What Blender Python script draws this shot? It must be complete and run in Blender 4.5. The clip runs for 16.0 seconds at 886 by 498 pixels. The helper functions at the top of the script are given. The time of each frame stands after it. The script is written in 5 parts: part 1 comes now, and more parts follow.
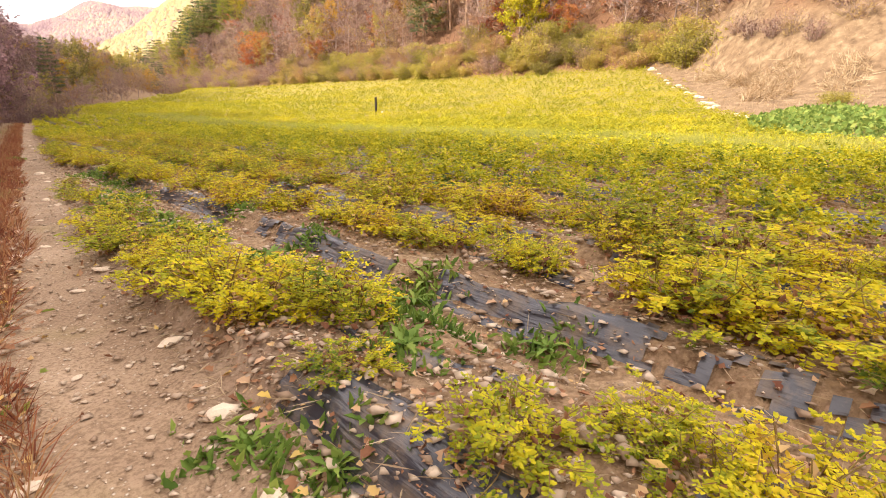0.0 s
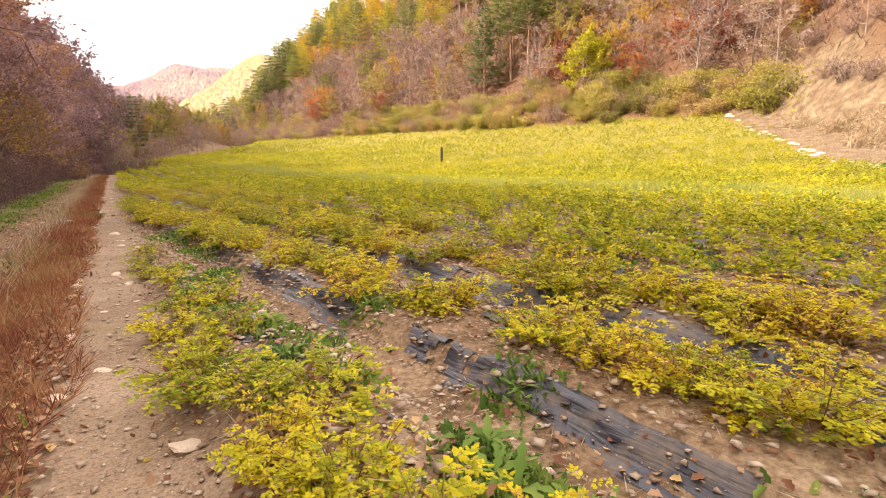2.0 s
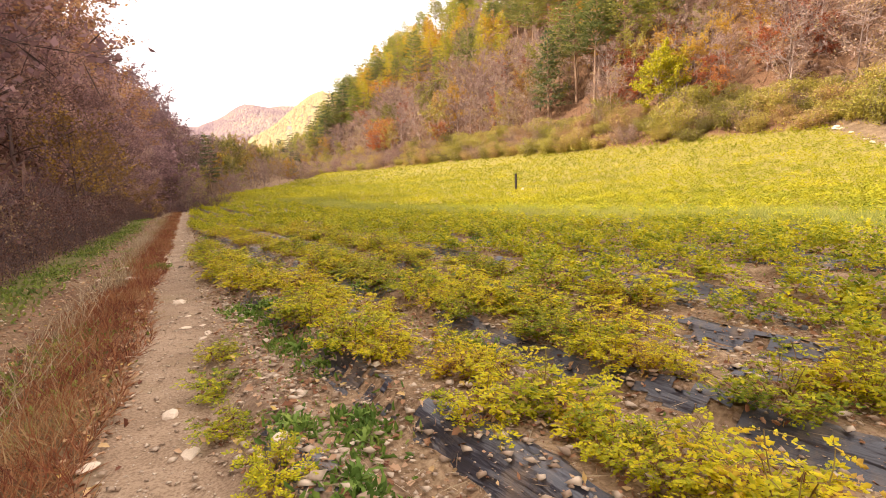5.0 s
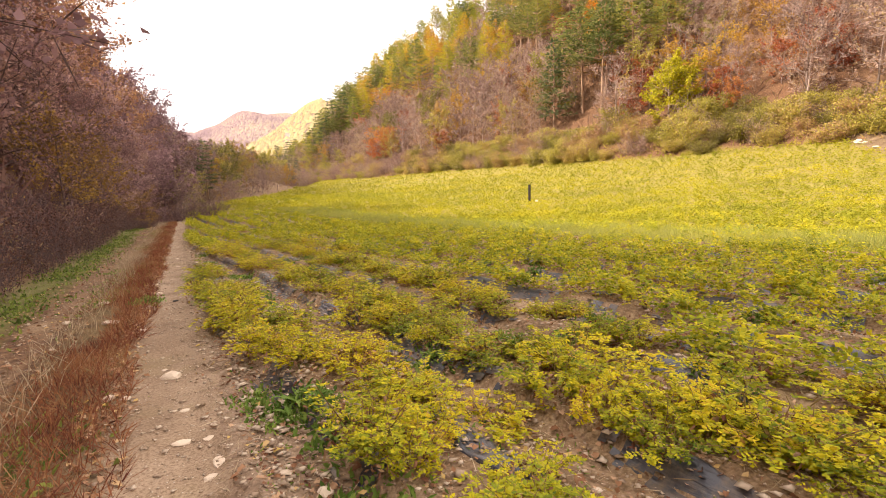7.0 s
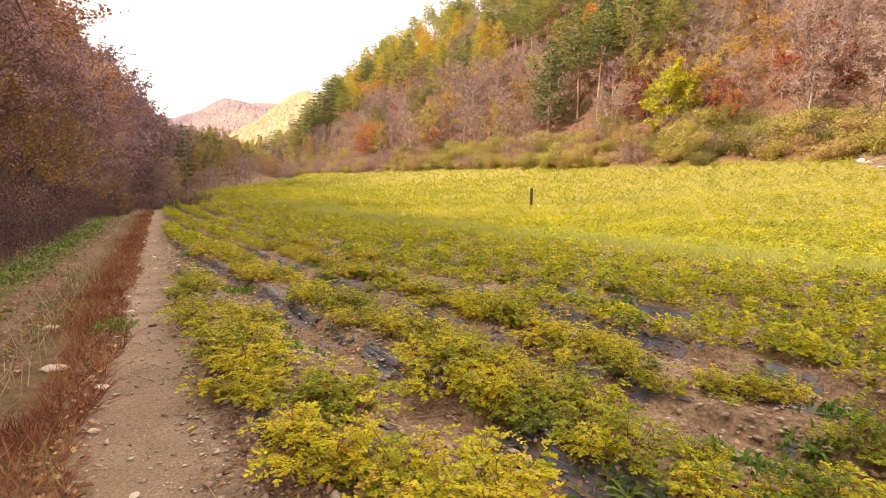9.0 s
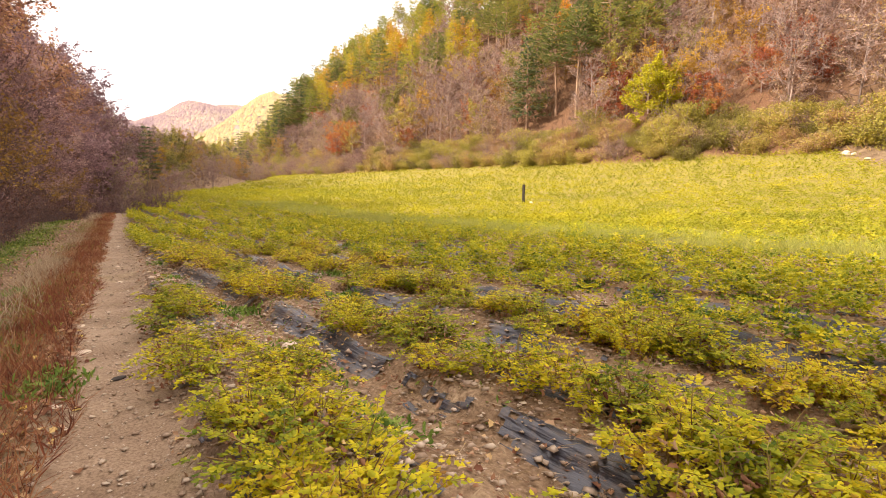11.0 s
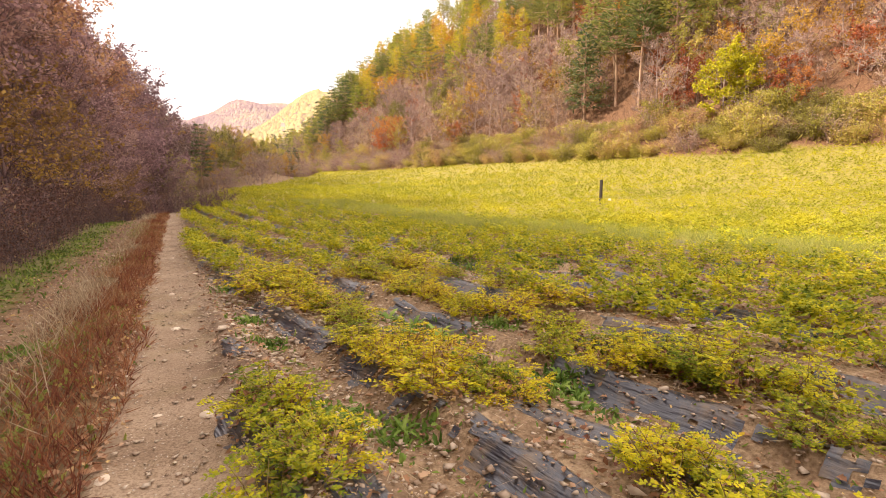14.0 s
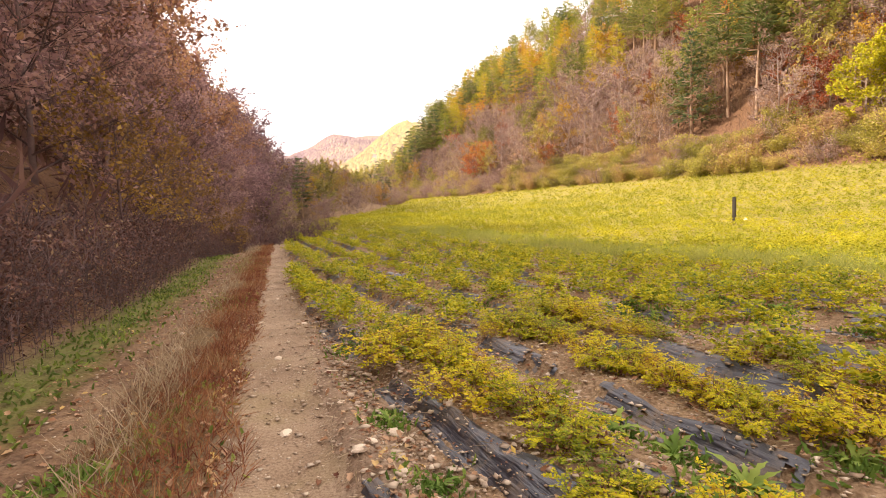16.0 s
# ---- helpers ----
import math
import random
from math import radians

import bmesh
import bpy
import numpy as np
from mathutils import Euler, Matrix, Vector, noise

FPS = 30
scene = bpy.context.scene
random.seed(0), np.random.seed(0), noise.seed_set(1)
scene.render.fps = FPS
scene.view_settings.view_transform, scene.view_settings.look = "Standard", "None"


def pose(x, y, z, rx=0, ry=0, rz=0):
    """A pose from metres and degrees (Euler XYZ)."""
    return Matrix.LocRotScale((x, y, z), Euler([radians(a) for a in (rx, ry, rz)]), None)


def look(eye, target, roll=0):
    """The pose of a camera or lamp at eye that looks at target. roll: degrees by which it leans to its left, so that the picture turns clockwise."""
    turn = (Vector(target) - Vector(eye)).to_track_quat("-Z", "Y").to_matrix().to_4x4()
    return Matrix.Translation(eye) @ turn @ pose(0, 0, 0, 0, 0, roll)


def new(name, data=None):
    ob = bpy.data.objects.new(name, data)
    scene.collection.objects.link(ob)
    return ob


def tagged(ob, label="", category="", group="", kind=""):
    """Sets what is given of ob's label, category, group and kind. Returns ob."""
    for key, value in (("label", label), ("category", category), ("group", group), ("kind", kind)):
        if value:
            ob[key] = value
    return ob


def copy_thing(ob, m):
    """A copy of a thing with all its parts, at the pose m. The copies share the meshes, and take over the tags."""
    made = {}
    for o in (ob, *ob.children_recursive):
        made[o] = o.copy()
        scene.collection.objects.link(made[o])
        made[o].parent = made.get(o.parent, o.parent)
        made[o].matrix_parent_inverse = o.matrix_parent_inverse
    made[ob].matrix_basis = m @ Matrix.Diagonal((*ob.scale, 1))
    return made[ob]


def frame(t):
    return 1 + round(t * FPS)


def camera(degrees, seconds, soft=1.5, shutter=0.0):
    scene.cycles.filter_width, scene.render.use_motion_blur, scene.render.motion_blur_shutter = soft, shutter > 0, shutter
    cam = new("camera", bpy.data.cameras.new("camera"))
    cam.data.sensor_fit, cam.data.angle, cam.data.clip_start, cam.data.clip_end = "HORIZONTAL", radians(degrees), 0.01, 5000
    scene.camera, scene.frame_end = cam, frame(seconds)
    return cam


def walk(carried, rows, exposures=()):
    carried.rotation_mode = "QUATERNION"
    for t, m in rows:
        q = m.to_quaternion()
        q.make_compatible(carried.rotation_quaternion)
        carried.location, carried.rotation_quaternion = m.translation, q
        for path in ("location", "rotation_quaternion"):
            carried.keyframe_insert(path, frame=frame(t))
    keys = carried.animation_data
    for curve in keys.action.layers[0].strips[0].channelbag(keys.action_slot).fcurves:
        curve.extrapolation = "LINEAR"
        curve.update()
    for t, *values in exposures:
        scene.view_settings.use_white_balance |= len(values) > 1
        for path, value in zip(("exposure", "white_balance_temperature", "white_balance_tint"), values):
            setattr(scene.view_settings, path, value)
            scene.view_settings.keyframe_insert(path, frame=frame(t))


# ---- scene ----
cam = camera(81.8, 16.0, soft=1.0)
PATH = [
    (0, (0.032, -0.038, 1.106), (1.384, 1.336, 0.572), -0.7),
    (0.5, (0.216, 0.515, 1.08), (1.532, 1.93, 0.564), -1.1),
    (1, (0.275, 0.983, 1.147), (1.57, 2.433, 0.679), -0.9),
    (1.5, (0.397, 1.528, 1.15), (1.664, 3.022, 0.744), -0.6),
    (2, (0.38, 2.028, 1.167), (1.612, 3.563, 0.814), -1.1),
    (2.5, (0.479, 2.562, 1.167), (1.657, 4.143, 0.834), -1.2),
    (3, (0.536, 3.101, 1.187), (1.653, 4.732, 0.881), -2.4),
    (3.5, (0.583, 3.612, 1.223), (1.648, 5.28, 0.934), -2.8),
    (4, (0.684, 4.218, 1.222), (1.718, 5.908, 0.949), -3.2),
    (4.2, (0.706, 4.43, 1.197), (1.739, 6.124, 0.943), -3.4),
    (6.3, (1.092, 6.447, 1.434), (2.225, 8.078, 1.197), -1.6),
    (6.5, (1.102, 6.765, 1.408), (2.225, 8.404, 1.175), -1.8),
    (7, (1.084, 7.314, 1.465), (2.169, 8.982, 1.255), -2.1),
    (7.5, (1.157, 7.905, 1.527), (2.212, 9.594, 1.332), -2.0),
    (8, (1.109, 8.545, 1.54), (2.168, 10.231, 1.35), -1.9),
    (8.5, (1.188, 9.085, 1.549), (2.286, 10.742, 1.331), -0.4),
    (10.8, (1.419, 11.738, 1.269), (2.681, 13.278, 1.079), 0.6),
    (11, (1.463, 11.975, 1.281), (2.701, 13.533, 1.072), -0.2),
    (11.5, (1.428, 12.472, 1.291), (2.616, 14.066, 1.08), -1.4),
    (12, (1.497, 13.023, 1.266), (2.654, 14.64, 1.051), -1.1),
    (12.5, (1.572, 13.61, 1.281), (2.715, 15.238, 1.066), -1.2),
    (13, (1.632, 14.1, 1.336), (2.767, 15.733, 1.126), -1.0),
    (13.5, (1.761, 14.671, 1.362), (2.878, 16.316, 1.152), -1.0),
    (14, (1.808, 15.235, 1.379), (2.918, 16.883, 1.154), -0.4),
    (14.5, (1.976, 15.788, 1.362), (3.079, 17.44, 1.128), 0.3),
    (15, (1.985, 16.348, 1.373), (3.024, 18.046, 1.172), -0.0),
    (15.5, (2.0, 16.919, 1.38), (2.908, 18.694, 1.223), -1.0),
    (16, (2.012, 17.488, 1.415), (2.832, 19.308, 1.293), -2.0),
]
walk(cam, [(t, look(eye, target, roll)) for t, eye, target, roll in PATH], exposures=[(0, 1.16, 7000, 16), (2, 1.13, 7000, 16), (4, 1.05, 7050, 16), (8, 0.97, 7100, 16), (12, 0.99, 7100, 16), (14, 1.01, 7100, 16), (16, 1.0, 7100, 16)])

# ---- light ----
world = bpy.data.worlds.new("overcast_sky")
scene.world = world
world.use_nodes = True
wn, wl = world.node_tree.nodes, world.node_tree.links
sky = wn.new("ShaderNodeTexSky")
sky.sky_type, sky.sun_disc = "NISHITA", False
sky.sun_elevation, sky.sun_rotation = radians(38), radians(-70)
sky.dust_density, sky.air_density = 3.0, 1.0
pale = wn.new("ShaderNodeMix")
pale.data_type = "RGBA"
pale.inputs["Factor"].default_value = 0.7
wl.new(sky.outputs["Color"], pale.inputs["A"])
pale.inputs["B"].default_value = (13.0, 12.4, 12.2, 1)
wn["Background"].inputs["Strength"].default_value = 0.106
wl.new(pale.outputs["Result"], wn["Background"].inputs["Color"])

sun = new("sun", bpy.data.lights.new("sun", "SUN"))
sun.data.energy, sun.data.angle, sun.data.color = 4.0, radians(6), (1.0, 0.93, 0.82)
sun.matrix_world = look((-60, 25, 52), (0, 0, 0))


# ---- helpers for building ----
def node_material(name, rough=0.8, spec=0.3):
    m = bpy.data.materials.new(name)
    m.use_nodes = True
    b = m.node_tree.nodes["Principled BSDF"]
    b.inputs["Roughness"].default_value = rough
    b.inputs["Specular IOR Level"].default_value = spec
    return m, m.node_tree.nodes, m.node_tree.links, b


def ramp_of(nodes, stops):
    r = nodes.new("ShaderNodeValToRGB")
    e = r.color_ramp.elements
    while len(e) < len(stops):
        e.new(0.5)
    for el, (p, c) in zip(e, stops):
        el.position, el.color = p, (*c, 1)
    return r


def noise_of(nodes, links, scale, detail=3.0, rough=0.6, coords="Object"):
    n = nodes.new("ShaderNodeTexNoise")
    n.inputs["Scale"].default_value, n.inputs["Detail"].default_value = scale, detail
    n.inputs["Roughness"].default_value = rough
    if coords == "World":
        g = nodes.new("ShaderNodeNewGeometry")
        links.new(g.outputs["Position"], n.inputs["Vector"])
    else:
        tc = nodes.new("ShaderNodeTexCoord")
        links.new(tc.outputs[coords], n.inputs["Vector"])
    return n


def mix_of(nodes, links, a, b, factor, kind="MIX"):
    m = nodes.new("ShaderNodeMix")
    m.data_type, m.blend_type = "RGBA", kind
    for socket, v in (("A", a), ("B", b)):
        if isinstance(v, tuple):
            m.inputs[socket].default_value = (*v, 1)
        else:
            links.new(v, m.inputs[socket])
    if isinstance(factor, float):
        m.inputs["Factor"].default_value = factor
    else:
        links.new(factor, m.inputs["Factor"])
    return m.outputs["Result"]


def math_of(nodes, links, op, a, b=0.0):
    m = nodes.new("ShaderNodeMath")
    m.operation = op
    for i, v in enumerate((a, b)):
        if isinstance(v, (int, float)):
            m.inputs[i].default_value = v
        else:
            links.new(v, m.inputs[i])
    return m.outputs[0]


def bump_of(nodes, links, height, strength, distance, bsdf):
    b = nodes.new("ShaderNodeBump")
    b.inputs["Strength"].default_value, b.inputs["Distance"].default_value = strength, distance
    links.new(height, b.inputs["Height"])
    links.new(b.outputs["Normal"], bsdf.inputs["Normal"])


def foliage(name, stops, patch=0.5, patch_mix=0.5, rough=0.6, through_light=0.38, spec=0.12, by_thing=0.35):
    """Leaf colours: one shade a leaf, with drifts of shade across the plants."""
    m, n, l, b = node_material(name, rough, spec)
    geo = n.new("ShaderNodeNewGeometry")
    obj = n.new("ShaderNodeObjectInfo")
    drift = noise_of(n, l, patch, 2.0, 0.5, "World")
    wide = math_of(n, l, "ADD", math_of(n, l, "MULTIPLY", math_of(n, l, "SUBTRACT", drift.outputs["Fac"], 0.5), 1.9), 0.5)
    f = math_of(n, l, "MULTIPLY", geo.outputs["Random Per Island"], 1.0 - patch_mix)
    f = math_of(n, l, "ADD", f, math_of(n, l, "MULTIPLY", wide, patch_mix))
    shift = math_of(n, l, "MULTIPLY", math_of(n, l, "SUBTRACT", obj.outputs["Random"], 0.5), by_thing)
    f = math_of(n, l, "ADD", f, shift)
    r = ramp_of(n, stops)
    l.new(f, r.inputs["Fac"])
    l.new(r.outputs["Color"], b.inputs["Base Color"])
    if through_light > 0:
        t = n.new("ShaderNodeBsdfTranslucent")
        l.new(r.outputs["Color"], t.inputs["Color"])
        mx = n.new("ShaderNodeMixShader")
        mx.inputs[0].default_value = through_light
        l.new(b.outputs[0], mx.inputs[1])
        l.new(t.outputs[0], mx.inputs[2])
        l.new(mx.outputs[0], n["Material Output"].inputs["Surface"])
    return m


# ---- the lie of the land ----
PITCH, FIRST_ROW = 1.26, 0.74     # crop beds: spacing, left edge of the first
RIM_X = (-400.0, 2.0, 4.5, 9.0, 20.0, 40.0, 60.0, 90.0, 4000.0)
RIM_Y = (38.0, 38.0, 42.0, 60.0, 90.0, 130.0, 168.0, 215.0, 215.0)


def way(y):
    """Where the middle of the walked wheel track lies."""
    y = np.asarray(y, float)
    return 0.11 + 0.107 * y + 0.0009 * np.clip(y - 26, 0, 60) ** 2


def smooth(a, b, v):
    t = np.clip((v - a) / (b - a), 0, 1)
    return t * t * (3 - 2 * t)


def wob(x, y, s, seed=0.0):
    """A cheap smooth unevenness, about -1 to 1."""
    return (np.sin(x * s + 1.3 * seed + 1.7 * np.sin(y * s * 0.7 + seed)) + np.sin(y * s * 1.13 + 2.1 * seed + 1.3 * np.sin(x * s * 0.9 - seed))) * 0.5


def field_edge(y):
    """Where the wooded hill begins beyond the field."""
    return 58 - 15 * smooth(28, 6, y) + 1.2 * np.sin(y * 0.09) + 0.06 * np.clip(y - 150, 0, 80)


def crest(x, y, far_off, bearings, angles):
    """Height of a mountain's crest from its angles over the valley."""
    b = np.degrees(np.arctan2(x, np.maximum(y, 1)))
    return np.tan(np.radians(np.interp(b, bearings, angles))) * far_off / np.cos(np.radians(np.clip(b, -60, 60)))


def mountains(x, y):
    """The pinkish range at the valley's head and the sunny spur before it."""
    ridge = crest(x, y, 1150, (-60, -20, 0, 3, 5.6, 8, 9.2, 12.4, 14.5, 17.6, 20, 25, 60), (9, 9, 8, 7.7, 7.4, 6.7, 7.1, 8.35, 8.6, 8.75, 9.0, 9, 8))
    ridge = ridge + 5 * np.sin(x * 0.035) + 3 * np.sin(x * 0.083 + 1)
    front = crest(x, y, 700, (9.5, 11, 13, 15.5, 17.6, 19, 20.4, 21, 21.7, 22.5, 25, 45), (-3, 3.2, 5.6, 7.3, 8.7, 9.6, 10.2, 10.0, 10.25, 9.9, 9.6, 8))
    front = front + 3 * np.sin(x * 0.06)
    fold = 1 + 0.04 * wob(x, y, 0.013, 3) * smooth(1050, 850, y)
    a = ridge * smooth(430, 1150, y) * fold
    b = front * smooth(380, 700, y) * (1 + 0.06 * wob(x, y, 0.025, 5) * smooth(700, 600, y))
    return np.where(y > 380, a, -50), np.where(y > 380, b, -50)


def land(x, y):
    """Height of the ground without its fine relief."""
    x, y = np.asarray(x, float), np.asarray(y, float)
    p = x - way(np.clip(y, -40, 120))
    rim = np.interp(x, RIM_X, RIM_Y)
    yc = np.minimum(y, rim)
    xa = np.clip((np.minimum(x, 60) - 14) / 44, 0, 1)
    z = 5.1 * xa ** 2.34 + 0.04 * np.clip(yc - 32, 0, 140) * (1 - 0.6 * np.clip(x / 58, 0, 1) ** 2)
    z = z - 0.10 * np.clip(y - rim, 0, 60) - 0.02 * np.clip(y - rim - 60, 0, 60)
    # wooded hill beyond the field
    d = np.clip(x - field_edge(y), 0, None)
    rise = 0.86 * np.minimum(d, 62) + 0.45 * np.clip(d - 62, 0, 140)
    rise = rise * (1 - smooth(225, 330, y)) * (1 + 0.05 * smooth(110, 210, y))
    z = z + rise * (0.45 + 0.55 * smooth(-60, 40, y)) + 1.2 * wob(x, y, 0.07, 2) * smooth(3, 20, d)
    # wooded hill beside the path
    base = 4.2 - 5.0 * smooth(95, 132, y)
    q = np.clip(-p - base, 0, None)
    z = z + 0.25 * smooth(-2.4, -4.4, p) + (0.85 + 0.30 * smooth(80, 125, y)) * np.minimum(q, 75) + 0.35 * np.clip(q - 75, 0, 120)
    # low wooded spur that closes the valley
    v = (x - 1.5) / np.maximum(y - 12, 1)
    spur = np.interp(v, (-0.2, 0.0, 0.079, 0.098, 0.14, 0.19, 0.244, 0.298, 0.34), (15, 16, 17, 16, 13, 11.5, 8, 3.0, 0))
    z = z + spur * smooth(102, 165, y) * (1 - smooth(240, 330, y))
    # far mountains across the valley
    z = z + 110 * smooth(120, 900, -x) * smooth(-500, 100, y)
    return np.maximum(z, np.maximum(*mountains(x, y)))


def row_place(x):
    """Place across a crop bed: 0 at the left edge of its film, 1 at the next bed's."""
    return ((x - FIRST_ROW) / PITCH) % 1.0


def in_crop(x, y):
    """1 inside the cropped field, 0 outside."""
    p = x - way(y)
    south = np.interp(x, (-10, 0, 17, 27.5, 31, 44, 58, 70), (-30, -30, 3.2, 7.4, 10.0, 17.0, 27.0, 34.0))
    return smooth(0.26, 0.5, p) * (x < field_edge(y) - 0.1) * (y < np.interp(x, RIM_X, RIM_Y) - 0.3) * smooth(south - 0.3, south + 0.3, y)


def ground(x, y):
    """Height of the ground with beds, wheel tracks and small unevenness."""
    x, y = np.asarray(x, float), np.asarray(y, float)
    p = x - way(y)
    z = land(x, y)
    near = 1 - smooth(40, 70, np.hypot(x, y - 10))
    r = row_place(x)
    bed = smooth(0.0, 0.14, r) * (1 - smooth(0.62, 0.8, r))
    z = z + near * in_crop(x, y) * (0.13 * bed - 0.02 + 0.018 * wob(x, y, 6.0, 1))
    z = z - near * 0.045 * np.exp(-((p / 0.3) ** 4)) - near * 0.05 * np.exp(-(((p + 1.5) / 0.33) ** 4))
    z = z + near * 0.012 * wob(x, y, 4.1, 3) + near * 0.006 * wob(x, y, 13.0, 4)
    return z


def graded(knots):
    """Grid lines with a step that changes from stretch to stretch."""
    out = [knots[0][0]]
    for (a, _), (b, step) in zip(knots, knots[1:]):
        k = max(1, int(round((b - a) / step)))
        out += [a + (b - a) * (i + 1) / k for i in range(k)]
    return np.array(out)


def mesh_of(name, verts, faces, mats, index=None, flat=True):
    """A mesh from arrays of corners and of triangles or quads."""
    me = bpy.data.meshes.new(name)
    verts, faces = np.asarray(verts, np.float32), np.asarray(faces, np.int32)
    k = faces.shape[1]
    me.vertices.add(len(verts))
    me.vertices.foreach_set("co", verts.ravel())
    me.loops.add(faces.size)
    me.loops.foreach_set("vertex_index", faces.ravel())
    me.polygons.add(len(faces))
    me.polygons.foreach_set("loop_start", np.arange(len(faces), dtype=np.int32) * k)
    for m in mats:
        me.materials.append(m)
    if index is not None:
        me.polygons.foreach_set("material_index", np.asarray(index, np.int32))
    if not flat:
        me.polygons.foreach_set("use_smooth", np.ones(len(faces), bool))
    me.update(calc_edges=True)
    return me


def grid_mesh(name, xs, ys, height, mats):
    X, Y = np.meshgrid(xs, ys)
    V = np.stack([X, Y, height(X, Y)], -1).reshape(-1, 3)
    i = np.arange(len(xs) * len(ys)).reshape(len(ys), len(xs))
    F = np.stack([i[:-1, :-1], i[:-1, 1:], i[1:, 1:], i[1:, :-1]], -1).reshape(-1, 4)
    return mesh_of(name, V, F, mats, flat=False)


# ---- shapes out of many small faces ----
def kites(base, way_to, side, length, width, lift=0.0, belly=0.45):
    """Folded four-cornered leaves: arrays of corners and triangles."""
    base, way_to, side = (np.asarray(v, float) for v in (base, way_to, side))
    length, width, lift = (np.broadcast_to(np.asarray(v, float), (len(base),))[:, None] for v in (length, width, lift))
    up = np.cross(side, way_to)
    mid = base + way_to * length * belly + up * lift * width
    V = np.stack([base, mid + side * width / 2, base + way_to * length, mid - side * width / 2], 1).reshape(-1, 3)
    i = np.arange(len(base))[:, None] * 4
    F = np.concatenate([i + [0, 1, 2], i + [0, 2, 3]], 1).reshape(-1, 3)
    return V, F


def lobed(base, way_to, side, length, width, lift=0.15):
    """Toothed leaflets with a fold and a bent tip, eight corners each."""
    base, way_to, side = (np.asarray(v, float) for v in (base, way_to, side))
    length, width = (np.broadcast_to(np.asarray(v, float), (len(base),))[:, None] for v in (length, width))
    up = np.cross(side, way_to)
    at = lambda a, s, u: base + way_to * length * a + side * width * s + up * length * u
    V = np.stack([at(0, 0, 0), at(0.30, 0.5, lift), at(0.45, 0.30, lift * 0.6), at(0.68, 0.42, lift * 0.5), at(1.0, 0, -0.12),
                  at(0.68, -0.42, lift * 0.5), at(0.45, -0.30, lift * 0.6), at(0.30, -0.5, lift)], 1).reshape(-1, 3)
    i = np.arange(len(base))[:, None] * 8
    F = np.concatenate([i + t for t in ([0, 1, 2], [0, 2, 4], [2, 3, 4], [0, 4, 6], [4, 5, 6], [0, 6, 7])], 1).reshape(-1, 3)
    return V, F


def rods(a, b, ra, rb, sides=3):
    """Tapered rods from points a to points b."""
    a, b = np.asarray(a, float).reshape(-1, 3), np.asarray(b, float).reshape(-1, 3)
    ra, rb = (np.broadcast_to(np.asarray(v, float), (len(a),)) for v in (ra, rb))
    d = b - a
    d /= np.linalg.norm(d, axis=1, keepdims=True) + 1e-9
    ref = np.where(np.abs(d[:, 2:3]) > 0.9, [[1.0, 0, 0]], [[0, 0, 1.0]])
    u = np.cross(d, ref)
    u /= np.linalg.norm(u, axis=1, keepdims=True) + 1e-9
    w = np.cross(d, u)
    rings = []
    for p, r in ((a, ra), (b, rb)):
        for k in range(sides):
            t = 2 * math.pi * k / sides
            rings.append(p + (u * math.cos(t) + w * math.sin(t)) * r[:, None])
    V = np.stack(rings, 1).reshape(-1, 3)
    i = np.arange(len(a))[:, None] * 2 * sides
    F = []
    for k in range(sides):
        k2 = (k + 1) % sides
        F += [i + [k, k2, sides + k2], i + [k, sides + k2, sides + k]]
    return V, np.concatenate(F, 1).reshape(-1, 3)


def joined(*pieces):
    V, F, off = [], [], 0
    for v, f in pieces:
        V.append(v)
        F.append(f + off)
        off += len(v)
    return np.concatenate(V), np.concatenate(F)


def units(rng, n, up=0.0):
    """Random directions, lifted by up."""
    v = rng.normal(size=(n, 3))
    v /= np.linalg.norm(v, axis=1, keepdims=True)
    v[:, 2] += up
    return v / np.linalg.norm(v, axis=1, keepdims=True)


def across(rng, d):
    """A random direction square to each of d."""
    s = np.cross(d, units(rng, len(d)))
    return s / (np.linalg.norm(s, axis=1, keepdims=True) + 1e-9)


def lying(rng, n, up):
    """Leaf directions and their sides, the leaves lying the flatter the higher up is."""
    face = units(rng, n, up)
    d = across(rng, face)
    return d, np.cross(face, d)


def strewn(template, places, turns, scales, squash=None):
    """Copies of a template, stood at places and joined into one."""
    V, F = template
    c, s = np.cos(turns)[:, None], np.sin(turns)[:, None]
    k = np.asarray(scales)[:, None]
    x = (V[None, :, 0] * c - V[None, :, 1] * s) * k
    y = (V[None, :, 0] * s + V[None, :, 1] * c) * k
    z = V[None, :, 2] * (k if squash is None else np.asarray(squash)[:, None])
    W = np.stack([x, y, z], -1) + places[:, None, :]
    G = F[None] + (np.arange(len(places)) * len(V))[:, None, None]
    return W.reshape(-1, 3), G.reshape(-1, 3)


def part(name, data, parent, label=""):
    ob = new(name, data)
    ob.parent = parent
    return tagged(ob, label) if label else ob


def stuff(name, pieces, mat, label, category):
    V, F = pieces
    return tagged(new(name, mesh_of(name, V, F, [mat])), label, category, kind="stuff")


def rooted(x, y, sink=0.0):
    x, y = np.asarray(x, float), np.asarray(y, float)
    return np.stack([x, y, ground(x, y) - sink], -1)


